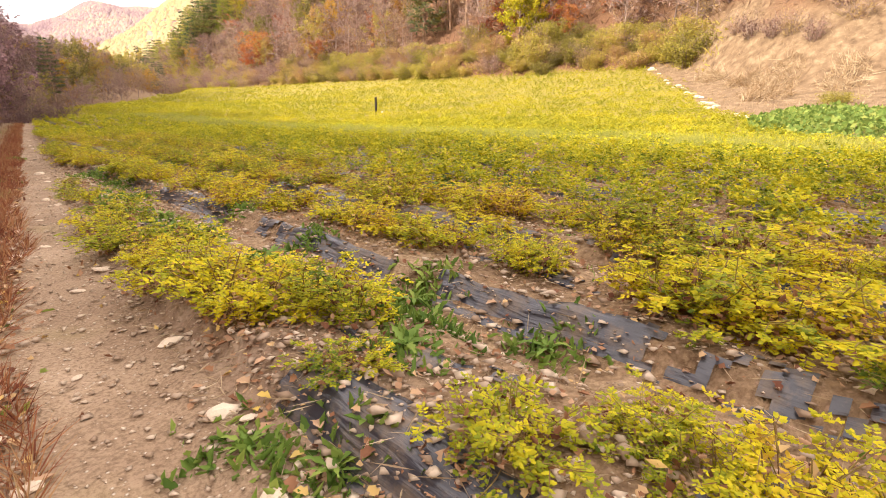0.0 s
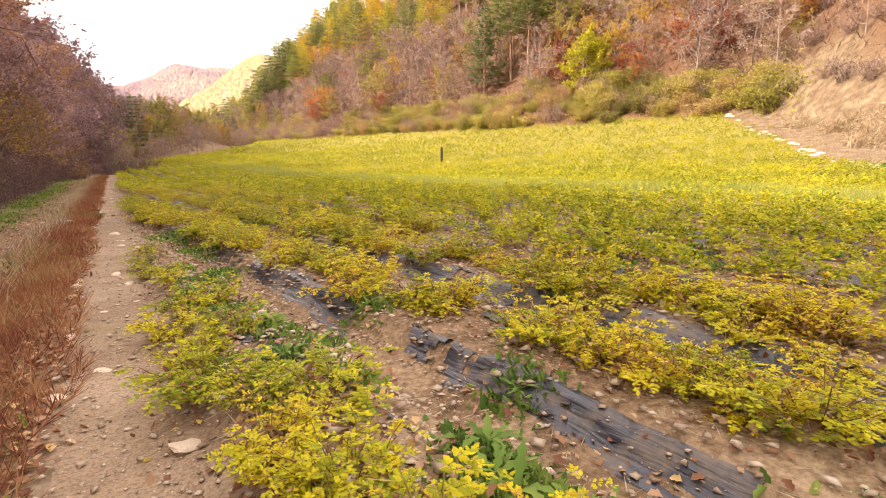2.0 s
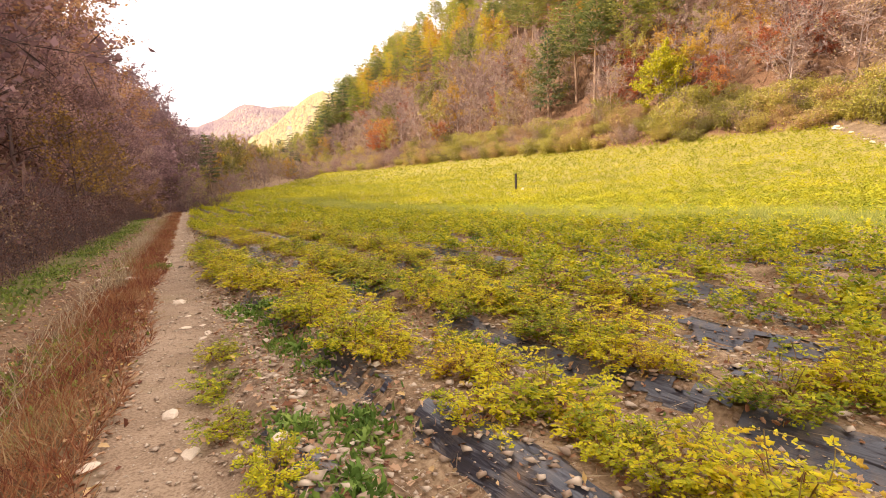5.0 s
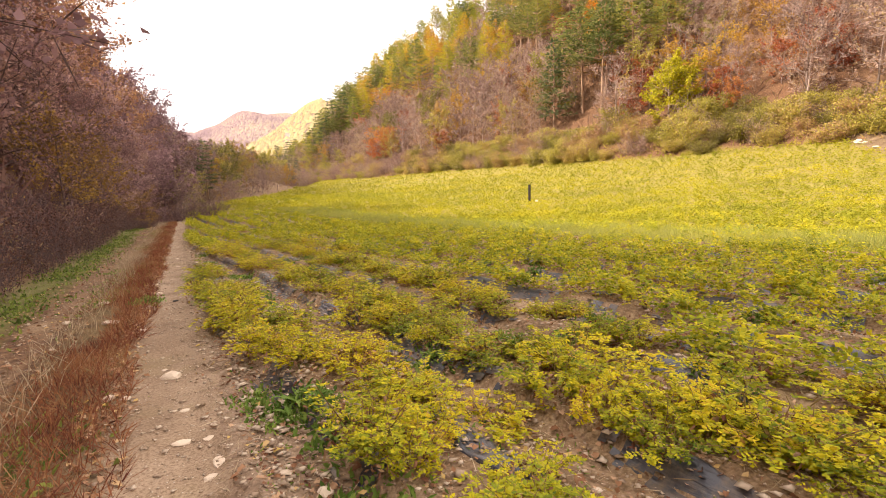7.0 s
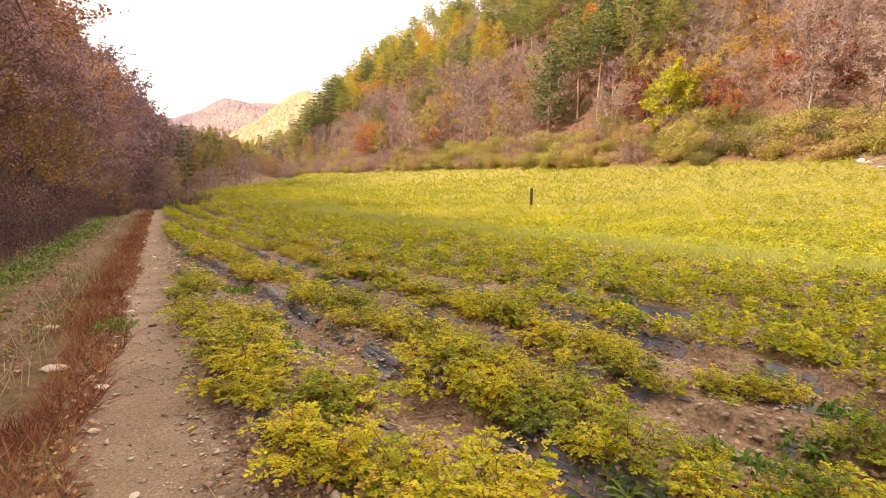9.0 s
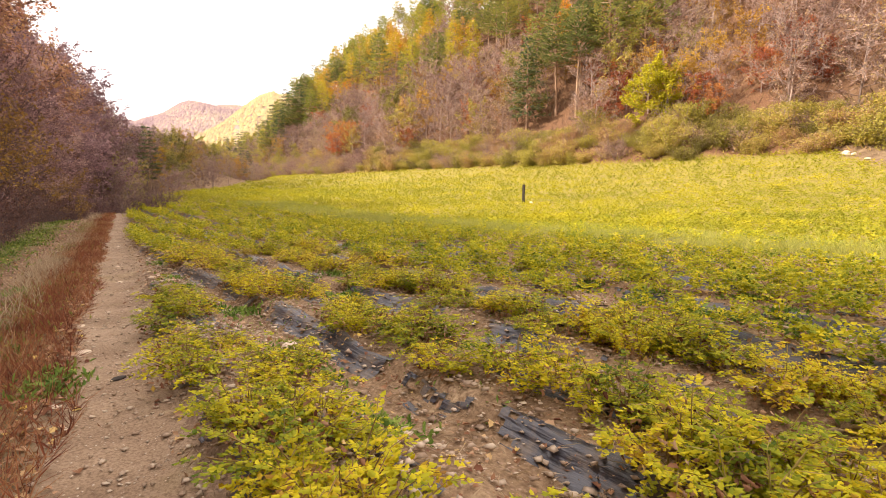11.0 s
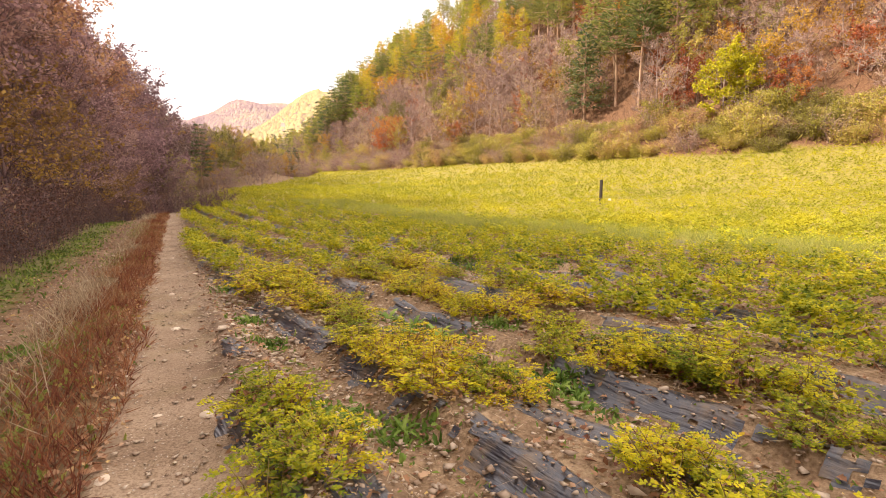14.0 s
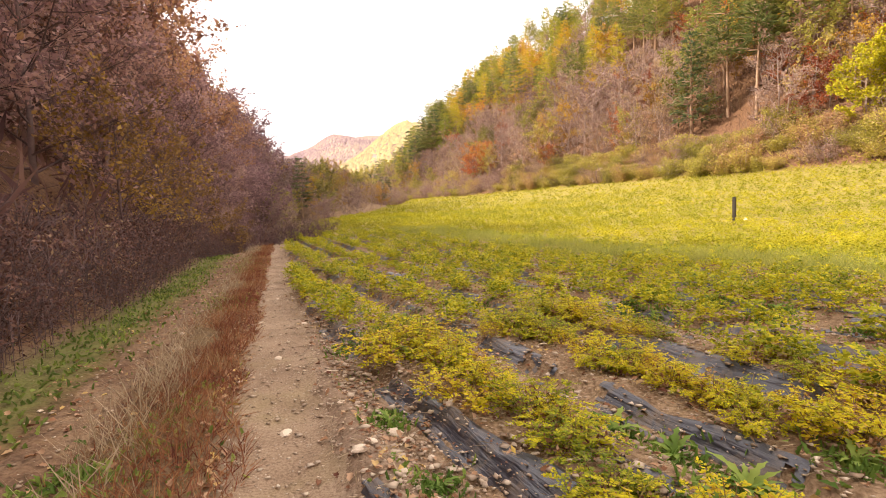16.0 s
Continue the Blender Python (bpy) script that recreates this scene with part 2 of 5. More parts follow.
# ---- materials ----
def ground_material():
    m, n, l, b = node_material("earth", 0.93, 0.15)

    def zone(name):
        a = n.new("ShaderNodeAttribute")
        a.attribute_name = name
        return a.outputs["Fac"]

    def grain(scale, stops, detail=4.0):
        t = noise_of(n, l, scale, detail, 0.65)
        r = ramp_of(n, stops)
        l.new(t.outputs["Fac"], r.inputs["Fac"])
        return r.outputs["Color"], t.outputs["Fac"]
    soil, _ = grain(2.2, [(0.30, (0.20, 0.125, 0.07)), (0.5, (0.36, 0.24, 0.14)), (0.7, (0.53, 0.38, 0.23))], 6)
    crumbs, crumb_h = grain(28, [(0.36, (0.35, 0.28, 0.24)), (0.62, (1.0, 1.0, 1.0))])
    c = mix_of(n, l, soil, crumbs, 0.65, "MULTIPLY")
    litter, lit_h = grain(7, [(0.3, (0.06, 0.03, 0.02)), (0.55, (0.19, 0.10, 0.055)), (0.75, (0.32, 0.19, 0.09))], 6)
    c = mix_of(n, l, c, litter, zone("wood"))
    straw, _ = grain(1.4, [(0.3, (0.10, 0.064, 0.038)), (0.5, (0.20, 0.135, 0.08)), (0.7, (0.32, 0.235, 0.145))], 9)
    c = mix_of(n, l, c, straw, zone("dry"))
    gravel, _ = grain(5.0, [(0.3, (0.16, 0.10, 0.065)), (0.5, (0.31, 0.21, 0.14)), (0.7, (0.46, 0.34, 0.24))], 8)
    c = mix_of(n, l, c, gravel, math_of(n, l, "MULTIPLY", zone("verge"), 0.8))
    grass, _ = grain(3.0, [(0.3, (0.07, 0.06, 0.02)), (0.6, (0.17, 0.19, 0.045)), (0.8, (0.26, 0.17, 0.07))], 6)
    c = mix_of(n, l, c, grass, zone("green"))
    sward, _ = grain(6.0, [(0.3, (0.13, 0.115, 0.025)), (0.5, (0.25, 0.22, 0.035)), (0.7, (0.36, 0.31, 0.04))], 6)
    c = mix_of(n, l, c, sward, zone("sward"))
    # pinkish ramp carries the haze over the far slopes in its colour
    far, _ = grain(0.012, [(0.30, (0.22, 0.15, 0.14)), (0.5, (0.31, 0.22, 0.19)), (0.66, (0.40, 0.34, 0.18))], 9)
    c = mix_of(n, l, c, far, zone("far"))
    pebble = n.new("ShaderNodeTexVoronoi")
    pebble.inputs["Scale"].default_value = 26
    tc = n.new("ShaderNodeTexCoord")
    l.new(tc.outputs["Object"], pebble.inputs["Vector"])
    chip = ramp_of(n, [(0.16, (1, 1, 1)), (0.34, (0, 0, 0))])
    l.new(pebble.outputs["Distance"], chip.inputs["Fac"])
    stony = math_of(n, l, "MULTIPLY", chip.outputs["Color"], math_of(n, l, "GREATER_THAN", pebble.outputs["Color"], 0.45))
    bare = math_of(n, l, "SUBTRACT", 0.85, math_of(n, l, "ADD", zone("wood"), zone("far")))
    tone = mix_of(n, l, (0.50, 0.39, 0.29), (0.30, 0.16, 0.09), pebble.outputs["Color"])
    c = mix_of(n, l, c, tone, math_of(n, l, "MULTIPLY", stony, math_of(n, l, "MAXIMUM", bare, 0.0)))
    l.new(c, b.inputs["Base Color"])
    h = math_of(n, l, "SUBTRACT", crumb_h, math_of(n, l, "MULTIPLY", pebble.outputs["Distance"], 0.8))
    bump_of(n, l, h, 0.8, 0.02, b)
    return m


def track_material():
    m, n, l, b = node_material("trodden_gravel", 0.9, 0.2)
    big = noise_of(n, l, 1.1, 4)
    r = ramp_of(n, [(0.30, (0.26, 0.17, 0.105)), (0.55, (0.40, 0.28, 0.18)), (0.75, (0.52, 0.38, 0.26))])
    l.new(big.outputs["Fac"], r.inputs["Fac"])
    fine = noise_of(n, l, 60, 5)
    r2 = ramp_of(n, [(0.35, (0.42, 0.36, 0.32)), (0.58, (1, 1, 1))])
    l.new(fine.outputs["Fac"], r2.inputs["Fac"])
    c = mix_of(n, l, r.outputs["Color"], r2.outputs["Color"], 0.7, "MULTIPLY")
    moss = noise_of(n, l, 0.9, 5)
    f = ramp_of(n, [(0.55, (0, 0, 0)), (0.75, (0.55, 0.55, 0.55))])
    l.new(moss.outputs["Fac"], f.inputs["Fac"])
    c = mix_of(n, l, c, (0.30, 0.24, 0.10), f.outputs["Color"])
    v = n.new("ShaderNodeTexVoronoi")
    v.inputs["Scale"].default_value = 34
    tc = n.new("ShaderNodeTexCoord")
    l.new(tc.outputs["Object"], v.inputs["Vector"])
    chip = ramp_of(n, [(0.10, (1, 1, 1)), (0.24, (0, 0, 0))])
    l.new(v.outputs["Distance"], chip.inputs["Fac"])
    pale_chip = math_of(n, l, "MULTIPLY", chip.outputs["Color"], math_of(n, l, "GREATER_THAN", v.outputs["Color"], 0.62))
    c = mix_of(n, l, c, (0.62, 0.52, 0.41), pale_chip)
    l.new(c, b.inputs["Base Color"])
    h = math_of(n, l, "ADD", fine.outputs["Fac"], math_of(n, l, "MULTIPLY", pale_chip, 0.7))
    bump_of(n, l, h, 0.7, 0.012, b)
    return m


def plain_grained(name, dark, light, scale, rough=0.8, spec=0.25, relief=0.3, depth=0.01):
    m, n, l, b = node_material(name, rough, spec)
    t = noise_of(n, l, scale, 5, 0.65)
    obj = n.new("ShaderNodeObjectInfo")
    geo = n.new("ShaderNodeNewGeometry")
    vary = math_of(n, l, "ADD", math_of(n, l, "MULTIPLY", geo.outputs["Random Per Island"], 0.5), math_of(n, l, "MULTIPLY", obj.outputs["Random"], 0.3))
    f = math_of(n, l, "ADD", math_of(n, l, "MULTIPLY", t.outputs["Fac"], 0.7), math_of(n, l, "SUBTRACT", vary, 0.25))
    r = ramp_of(n, [(0.2, dark), (0.8, light)])
    l.new(f, r.inputs["Fac"])
    l.new(r.outputs["Color"], b.inputs["Base Color"])
    bump_of(n, l, t.outputs["Fac"], relief, depth, b)
    return m


def film_material():
    m, n, l, b = node_material("black_mulch_film", 0.32, 0.8)
    tc = n.new("ShaderNodeTexCoord")
    stretch = n.new("ShaderNodeMapping")
    stretch.inputs["Scale"].default_value = (34, 3.2, 20)
    l.new(tc.outputs["Object"], stretch.inputs["Vector"])
    t = n.new("ShaderNodeTexNoise")
    t.inputs["Scale"].default_value, t.inputs["Detail"].default_value = 1.0, 4
    l.new(stretch.outputs["Vector"], t.inputs["Vector"])
    mud = noise_of(n, l, 4.5, 7, 0.7)
    f = ramp_of(n, [(0.48, (0, 0, 0)), (0.66, (0.9, 0.9, 0.9))])
    l.new(mud.outputs["Fac"], f.inputs["Fac"])
    c = mix_of(n, l, (0.038, 0.037, 0.048), (0.21, 0.15, 0.10), f.outputs["Color"])
    l.new(c, b.inputs["Base Color"])
    l.new(math_of(n, l, "ADD", math_of(n, l, "MULTIPLY", f.outputs["Color"], 0.5), 0.30), b.inputs["Roughness"])
    bump_of(n, l, t.outputs["Fac"], 0.75, 0.02, b)
    return m


M_GROUND, M_TRACK, M_FILM = ground_material(), track_material(), film_material()
M_STONE = plain_grained("field_stone", (0.32, 0.22, 0.145), (0.74, 0.60, 0.45), 9, 0.9)
M_BARK = plain_grained("grey_brown_bark", (0.20, 0.145, 0.125), (0.46, 0.34, 0.29), 6, 0.9)
M_DARKBARK = plain_grained("dark_thicket_bark", (0.08, 0.052, 0.05), (0.23, 0.15, 0.14), 6, 0.9)
M_PINEBARK = plain_grained("reddish_pine_bark", (0.20, 0.12, 0.08), (0.50, 0.33, 0.22), 5, 0.9)
M_STEM = plain_grained("herb_stem", (0.20, 0.11, 0.04), (0.38, 0.30, 0.08), 20, 0.7)
M_POST = plain_grained("weathered_dark_post", (0.018, 0.014, 0.012), (0.05, 0.04, 0.033), 14, 0.8)
M_CROP = foliage("yellowing_herb_leaves", [(0.06, (0.10, 0.15, 0.022)), (0.24, (0.26, 0.30, 0.028)), (0.47, (0.48, 0.45, 0.03)), (0.72, (0.74, 0.61, 0.03)), (0.86, (0.62, 0.41, 0.04)), (0.97, (0.32, 0.16, 0.06))], 3.5, 0.62, 0.55, 0.30, 0.06, by_thing=0.50)
M_CROPFAR = foliage("yellowing_herb_rows", [(0.15, (0.24, 0.25, 0.03)), (0.42, (0.36, 0.34, 0.03)), (0.62, (0.47, 0.415, 0.03)), (0.85, (0.57, 0.47, 0.028))], 0.35, 0.72, 0.7, 0.28, 0.03)
M_FEATHER = foliage("feathery_green_leaves", [(0.2, (0.26, 0.29, 0.07)), (0.5, (0.38, 0.39, 0.09)), (0.8, (0.50, 0.47, 0.11))], 0.4, 0.4)
M_WEED = foliage("green_weed_leaves", [(0.2, (0.10, 0.18, 0.035)), (0.5, (0.20, 0.31, 0.06)), (0.8, (0.34, 0.42, 0.09))], 2.5, 0.5)
M_VINE = foliage("bright_vine_leaves", [(0.2, (0.14, 0.22, 0.05)), (0.5, (0.26, 0.35, 0.08)), (0.8, (0.42, 0.44, 0.12))], 1.0, 0.3)
M_VERGE = foliage("verge_leaves", [(0.2, (0.11, 0.16, 0.035)), (0.5, (0.27, 0.33, 0.07)), (0.75, (0.42, 0.42, 0.10)), (0.92, (0.38, 0.25, 0.11))], 1.6, 0.6)
M_REDGRASS = foliage("rust_red_grass", [(0.16, (0.14, 0.045, 0.03)), (0.36, (0.29, 0.10, 0.05)), (0.54, (0.40, 0.19, 0.085)), (0.70, (0.46, 0.31, 0.16)), (0.84, (0.30, 0.29, 0.08))], 0.9, 0.55, 0.7, 0.25, 0.05)
M_PALEGRASS = foliage("pale_dry_grass", [(0.2, (0.30, 0.20, 0.11)), (0.5, (0.46, 0.34, 0.21)), (0.8, (0.60, 0.48, 0.32))], 1.0, 0.4)
M_FALLEN = foliage("fallen_leaves", [(0.1, (0.16, 0.06, 0.035)), (0.4, (0.34, 0.17, 0.085)), (0.7, (0.52, 0.33, 0.20)), (0.92, (0.66, 0.46, 0.10))], 2.0, 0.3, 0.7, 0.1)
M_DEADWEED = foliage("dead_weed_heads", [(0.2, (0.075, 0.036, 0.032)), (0.5, (0.15, 0.075, 0.06)), (0.78, (0.23, 0.125, 0.09)), (0.96, (0.38, 0.27, 0.15))], 0.6, 0.5, 0.8, 0.15)
LEAVES = {
    "bare": foliage("sparse_pinkish_leaves", [(0.12, (0.17, 0.095, 0.08)), (0.35, (0.34, 0.205, 0.165)), (0.6, (0.46, 0.30, 0.23)), (0.85, (0.50, 0.37, 0.16))], 0.16, 0.72, by_thing=0.7),
    "larch": foliage("golden_larch_needles", [(0.12, (0.22, 0.26, 0.07)), (0.38, (0.40, 0.40, 0.07)), (0.62, (0.58, 0.48, 0.06)), (0.80, (0.68, 0.44, 0.06)), (0.95, (0.66, 0.28, 0.06))], 0.10, 0.72, by_thing=0.5),
    "pine": foliage("pine_needles", [(0.2, (0.13, 0.16, 0.06)), (0.5, (0.28, 0.30, 0.09)), (0.85, (0.46, 0.42, 0.10))], 0.2, 0.6, by_thing=0.5),
    "red": foliage("scarlet_leaves", [(0.2, (0.28, 0.075, 0.04)), (0.5, (0.47, 0.145, 0.06)), (0.8, (0.60, 0.28, 0.08))], 0.2, 0.7),
    "amber": foliage("amber_leaves", [(0.2, (0.28, 0.16, 0.04)), (0.5, (0.50, 0.28, 0.05)), (0.8, (0.64, 0.42, 0.06))], 0.2, 0.7),
    "olive": foliage("olive_autumn_leaves", [(0.15, (0.18, 0.165, 0.05)), (0.45, (0.38, 0.35, 0.075)), (0.75, (0.52, 0.42, 0.11)), (0.92, (0.50, 0.27, 0.09))], 0.12, 0.72, by_thing=0.6),
    "fir": foliage("dark_fir_needles", [(0.2, (0.05, 0.085, 0.05)), (0.5, (0.11, 0.155, 0.085)), (0.85, (0.22, 0.25, 0.10))], 0.1, 0.4),
    "yellow": foliage("lemon_leaves", [(0.2, (0.32, 0.31, 0.03)), (0.5, (0.54, 0.49, 0.03)), (0.8, (0.72, 0.62, 0.045))], 0.3, 0.4),
    "shrub": foliage("olive_shrub_leaves", [(0.12, (0.20, 0.17, 0.05)), (0.4, (0.38, 0.34, 0.07)), (0.64, (0.54, 0.46, 0.10)), (0.8, (0.50, 0.33, 0.14)), (0.95, (0.42, 0.24, 0.14))], 0.14, 0.6, by_thing=0.8),
    "bracken": foliage("dead_bracken", [(0.15, (0.10, 0.058, 0.042)), (0.45, (0.23, 0.14, 0.10)), (0.75, (0.36, 0.24, 0.16)), (0.93, (0.40, 0.34, 0.12))], 0.15, 0.6),
    # valley haze put into both far ramps, sunlight also into the golden one
    "sunny": foliage("far_golden_woods_hazed", [(0.2, (0.38, 0.29, 0.20)), (0.45, (0.54, 0.43, 0.24)), (0.65, (0.64, 0.53, 0.27)), (0.85, (0.56, 0.39, 0.30))], 0.006, 0.6),
    "far": foliage("far_autumn_woods_hazed", [(0.2, (0.28, 0.19, 0.21)), (0.45, (0.42, 0.30, 0.31)), (0.60, (0.52, 0.40, 0.34)), (0.78, (0.60, 0.49, 0.35))], 0.004, 0.7),
    "purple": foliage("purple_brown_leaves", [(0.2, (0.21, 0.12, 0.125)), (0.5, (0.40, 0.24, 0.24)), (0.8, (0.56, 0.35, 0.29))], 0.15, 0.6, 0.7, by_thing=0.6),
    # paler copy of the purple ramp: haze and skylight on farther trees put in
    "hazed_purple": foliage("purple_brown_leaves_hazed", [(0.2, (0.28, 0.17, 0.175)), (0.5, (0.47, 0.30, 0.30)), (0.8, (0.60, 0.41, 0.35))], 0.15, 0.6, 0.7, by_thing=0.6),
    "umber": foliage("umber_leaves", [(0.2, (0.085, 0.046, 0.045)), (0.5, (0.19, 0.10, 0.095)), (0.8, (0.31, 0.18, 0.14))], 0.5, 0.4, 0.7, 0.25),
    "mustard": foliage("mustard_leaves", [(0.2, (0.24, 0.14, 0.06)), (0.5, (0.42, 0.25, 0.075)), (0.8, (0.58, 0.38, 0.08))], 0.3, 0.4),
    "rust": foliage("rust_leaves", [(0.2, (0.22, 0.11, 0.09)), (0.5, (0.38, 0.195, 0.14)), (0.8, (0.50, 0.29, 0.14))], 0.2, 0.4),
}

# ---- ground ----
xs = graded([(-3000, 0), (-400, 200), (-60, 12), (-8, 1.5), (-3, 0.25), (9, 0.09), (16, 0.25), (62, 1.2), (160, 4), (500, 20), (3000, 200)])
ys = graded([(-800, 0), (-60, 50), (-4, 2), (0, 0.3), (26, 0.12), (45, 0.3), (100, 1.2), (320, 4), (1500, 20), (3000, 150)])
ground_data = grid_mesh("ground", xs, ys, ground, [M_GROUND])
GX, GY = (a.ravel() for a in np.meshgrid(xs, ys))
GP = GX - way(np.clip(GY, -40, 120))
south_edge = np.interp(GX, (-10, 0, 17, 27.5, 31, 44, 58, 70), (-30, -30, 3.2, 7.4, 10.0, 17.0, 27.0, 34.0))
zones = {
    "wood": np.maximum(smooth(-1.6, 0.2, GX - field_edge(GY)), np.maximum(smooth(-2.4, -3.2, GP), 0.9 * np.exp(-(((GP + 1.35) / 0.95) ** 6)))) * (1 - smooth(300, 420, GY)),
    "dry": smooth(0.8, -0.8, GY - south_edge) * (GX > 10) * (1 - smooth(5, 9, GX - field_edge(GY) + 1.5 * wob(GX, GY, 0.4, 1))),
    "green": np.exp(-(((GP + 2.25) / 0.45) ** 4)) * 0.8 + np.exp(-(((GP + 0.72) / 0.42) ** 6)) * 0.2,
    "verge": smooth(-0.5, -0.3, GP) * (1 - smooth(0.55, 1.1, GP)) * (GY < 60),
    "sward": in_crop(GX, GY) * smooth(12, 17, GX) * 0.8,
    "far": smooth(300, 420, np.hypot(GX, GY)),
}
for key, value in zones.items():
    layer = ground_data.attributes.new(key, "FLOAT", "POINT")
    layer.data.foreach_set("value", np.clip(value, 0, 1).astype(np.float32))
tagged(new("ground", ground_data), "stony brown earth of a narrow autumn farm valley", "ground", kind="structure")


def wheel_track(name, offset, half, label, mat):
    """A worn wheel track whose ragged edges sink into the ground."""
    ts = np.linspace(-1, 1, 19)
    yy = np.arange(-4.0, 44.0, 0.1)
    T, Y = np.meshgrid(ts, yy)
    rag = half * (1 + 0.05 * np.sin(Y * 1.1 + offset) + 0.06 * np.sin(Y * 3.3 + 2 * offset + 2 * T) + 0.06 * np.sin(Y * 8.9 + 3 * T))
    X = way(Y) + offset + T * rag
    Z = ground(X, Y) + 0.012 - 0.045 * np.abs(T) ** 7 + 0.006 * wob(X, Y, 9.0, 5) + 0.004 * wob(X, Y, 23.0, 6)
    i = np.arange(X.size).reshape(X.shape)
    F = np.stack([i[:-1, :-1], i[:-1, 1:], i[1:, 1:], i[1:, :-1]], -1).reshape(-1, 4)
    data = mesh_of(name, np.stack([X, Y, Z], -1).reshape(-1, 3), F, [mat], flat=False)
    layer = data.attributes.new("wood", "FLOAT", "POINT")
    layer.data.foreach_set("value", np.clip(0.62 + 0.3 * wob(X, Y, 2.3, 7), 0, 1).ravel().astype(np.float32))
    tagged(new(name, data), label, "road", kind="structure")


wheel_track("road_1", 0.02, 0.40, "trodden pale gravel wheel track beside the herb field", M_TRACK)
wheel_track("road_2", -1.5, 0.27, "stony wheel track partly overgrown with grass", M_GROUND)


# ---- trees ----
def bent_line(rng, start, heading, length, pieces, bend, lift):
    pts, d = [np.array(start, float)], np.array(heading, float)
    for _ in range(pieces):
        d = d + rng.normal(size=3) * bend + np.array([0, 0, lift])
        d /= np.linalg.norm(d)
        pts.append(pts[-1] + d * length / pieces)
    return pts


def broad_tree(seed, height, spread, low, limbs, leaves, leaf, twig=0.022, twigs=6, lean=0.03):
    """A broadleaf tree: trunk with limbs, branches and twigs, and a loose crown of leaf clumps."""
    rng = np.random.default_rng(seed)
    A, B, R0, R1 = [], [], [], []

    def add(pts, r0, r1):
        k = len(pts) - 1
        for j in range(k):
            A.append(pts[j]), B.append(pts[j + 1])
            R0.append(r0 + (r1 - r0) * j / k), R1.append(r0 + (r1 - r0) * (j + 1) / k)
    trunk_r = height * 0.013 + 0.02
    trunk = bent_line(rng, (0, 0, -0.3), (rng.normal() * lean, rng.normal() * lean, 1), height * 0.9 + 0.3, 6, 0.05, 0.03)
    add(trunk, trunk_r, trunk_r * 0.2)
    tips, dirs = [], []
    for j in range(limbs):
        t = low + (0.97 - low) * (j + rng.random()) / limbs
        k = t * 6
        i = min(int(k), 5)
        p = trunk[i] + (trunk[i + 1] - trunk[i]) * (k - i)
        az = j * 2.4 + rng.random()
        u = (t - low) / (1 - low)
        reach = spread * (0.55 + 0.6 * math.sin(math.pi * (0.15 + 0.8 * u))) * rng.uniform(0.7, 1.15)
        steep = 0.25 + 0.8 * u
        limb = bent_line(rng, p, (math.cos(az), math.sin(az), steep), reach, 3, 0.16, 0.08)
        add(limb, trunk_r * 0.42 * (1 - 0.6 * u), trunk_r * 0.10)
        for q in range(4):
            s = limb[1 + q % 3]
            d = limb[-1] - limb[0]
            d = d / np.linalg.norm(d) + rng.normal(size=3) * 0.6
            br = bent_line(rng, s, d / np.linalg.norm(d), reach * rng.uniform(0.35, 0.6), 2, 0.2, 0.1)
            add(br, trunk_r * 0.14, trunk_r * 0.05)
            tips += br[1:]
            dirs += [br[2] - br[0], br[2] - br[1]]
    wood = rods(A, B, R0, R1, 3)
    tips, dirs = np.array(tips), np.array(dirs)
    dirs /= np.linalg.norm(dirs, axis=1, keepdims=True)
    n = len(tips) * twigs
    tb = np.repeat(tips, twigs, 0)
    td = np.repeat(dirs, twigs, 0) + rng.normal(size=(n, 3)) * 0.55
    td[:, 2] += 0.25
    td /= np.linalg.norm(td, axis=1, keepdims=True)
    tl = spread * rng.uniform(0.18, 0.42, n)
    wood = joined(wood, kites(tb, td, across(rng, td), tl, twig))
    pick = rng.integers(0, n, leaves)
    at = tb[pick] + td[pick] * (tl[pick] * rng.uniform(0.1, 0.98, leaves))[:, None] + rng.normal(size=(leaves, 3)) * spread * [0.05, 0.05, 0.025]
    d, side = lying(rng, leaves, 0.9)
    crown = kites(at, d, side, leaf * rng.uniform(0.6, 1.4, leaves), leaf * 0.8, 0.15)
    return wood, crown


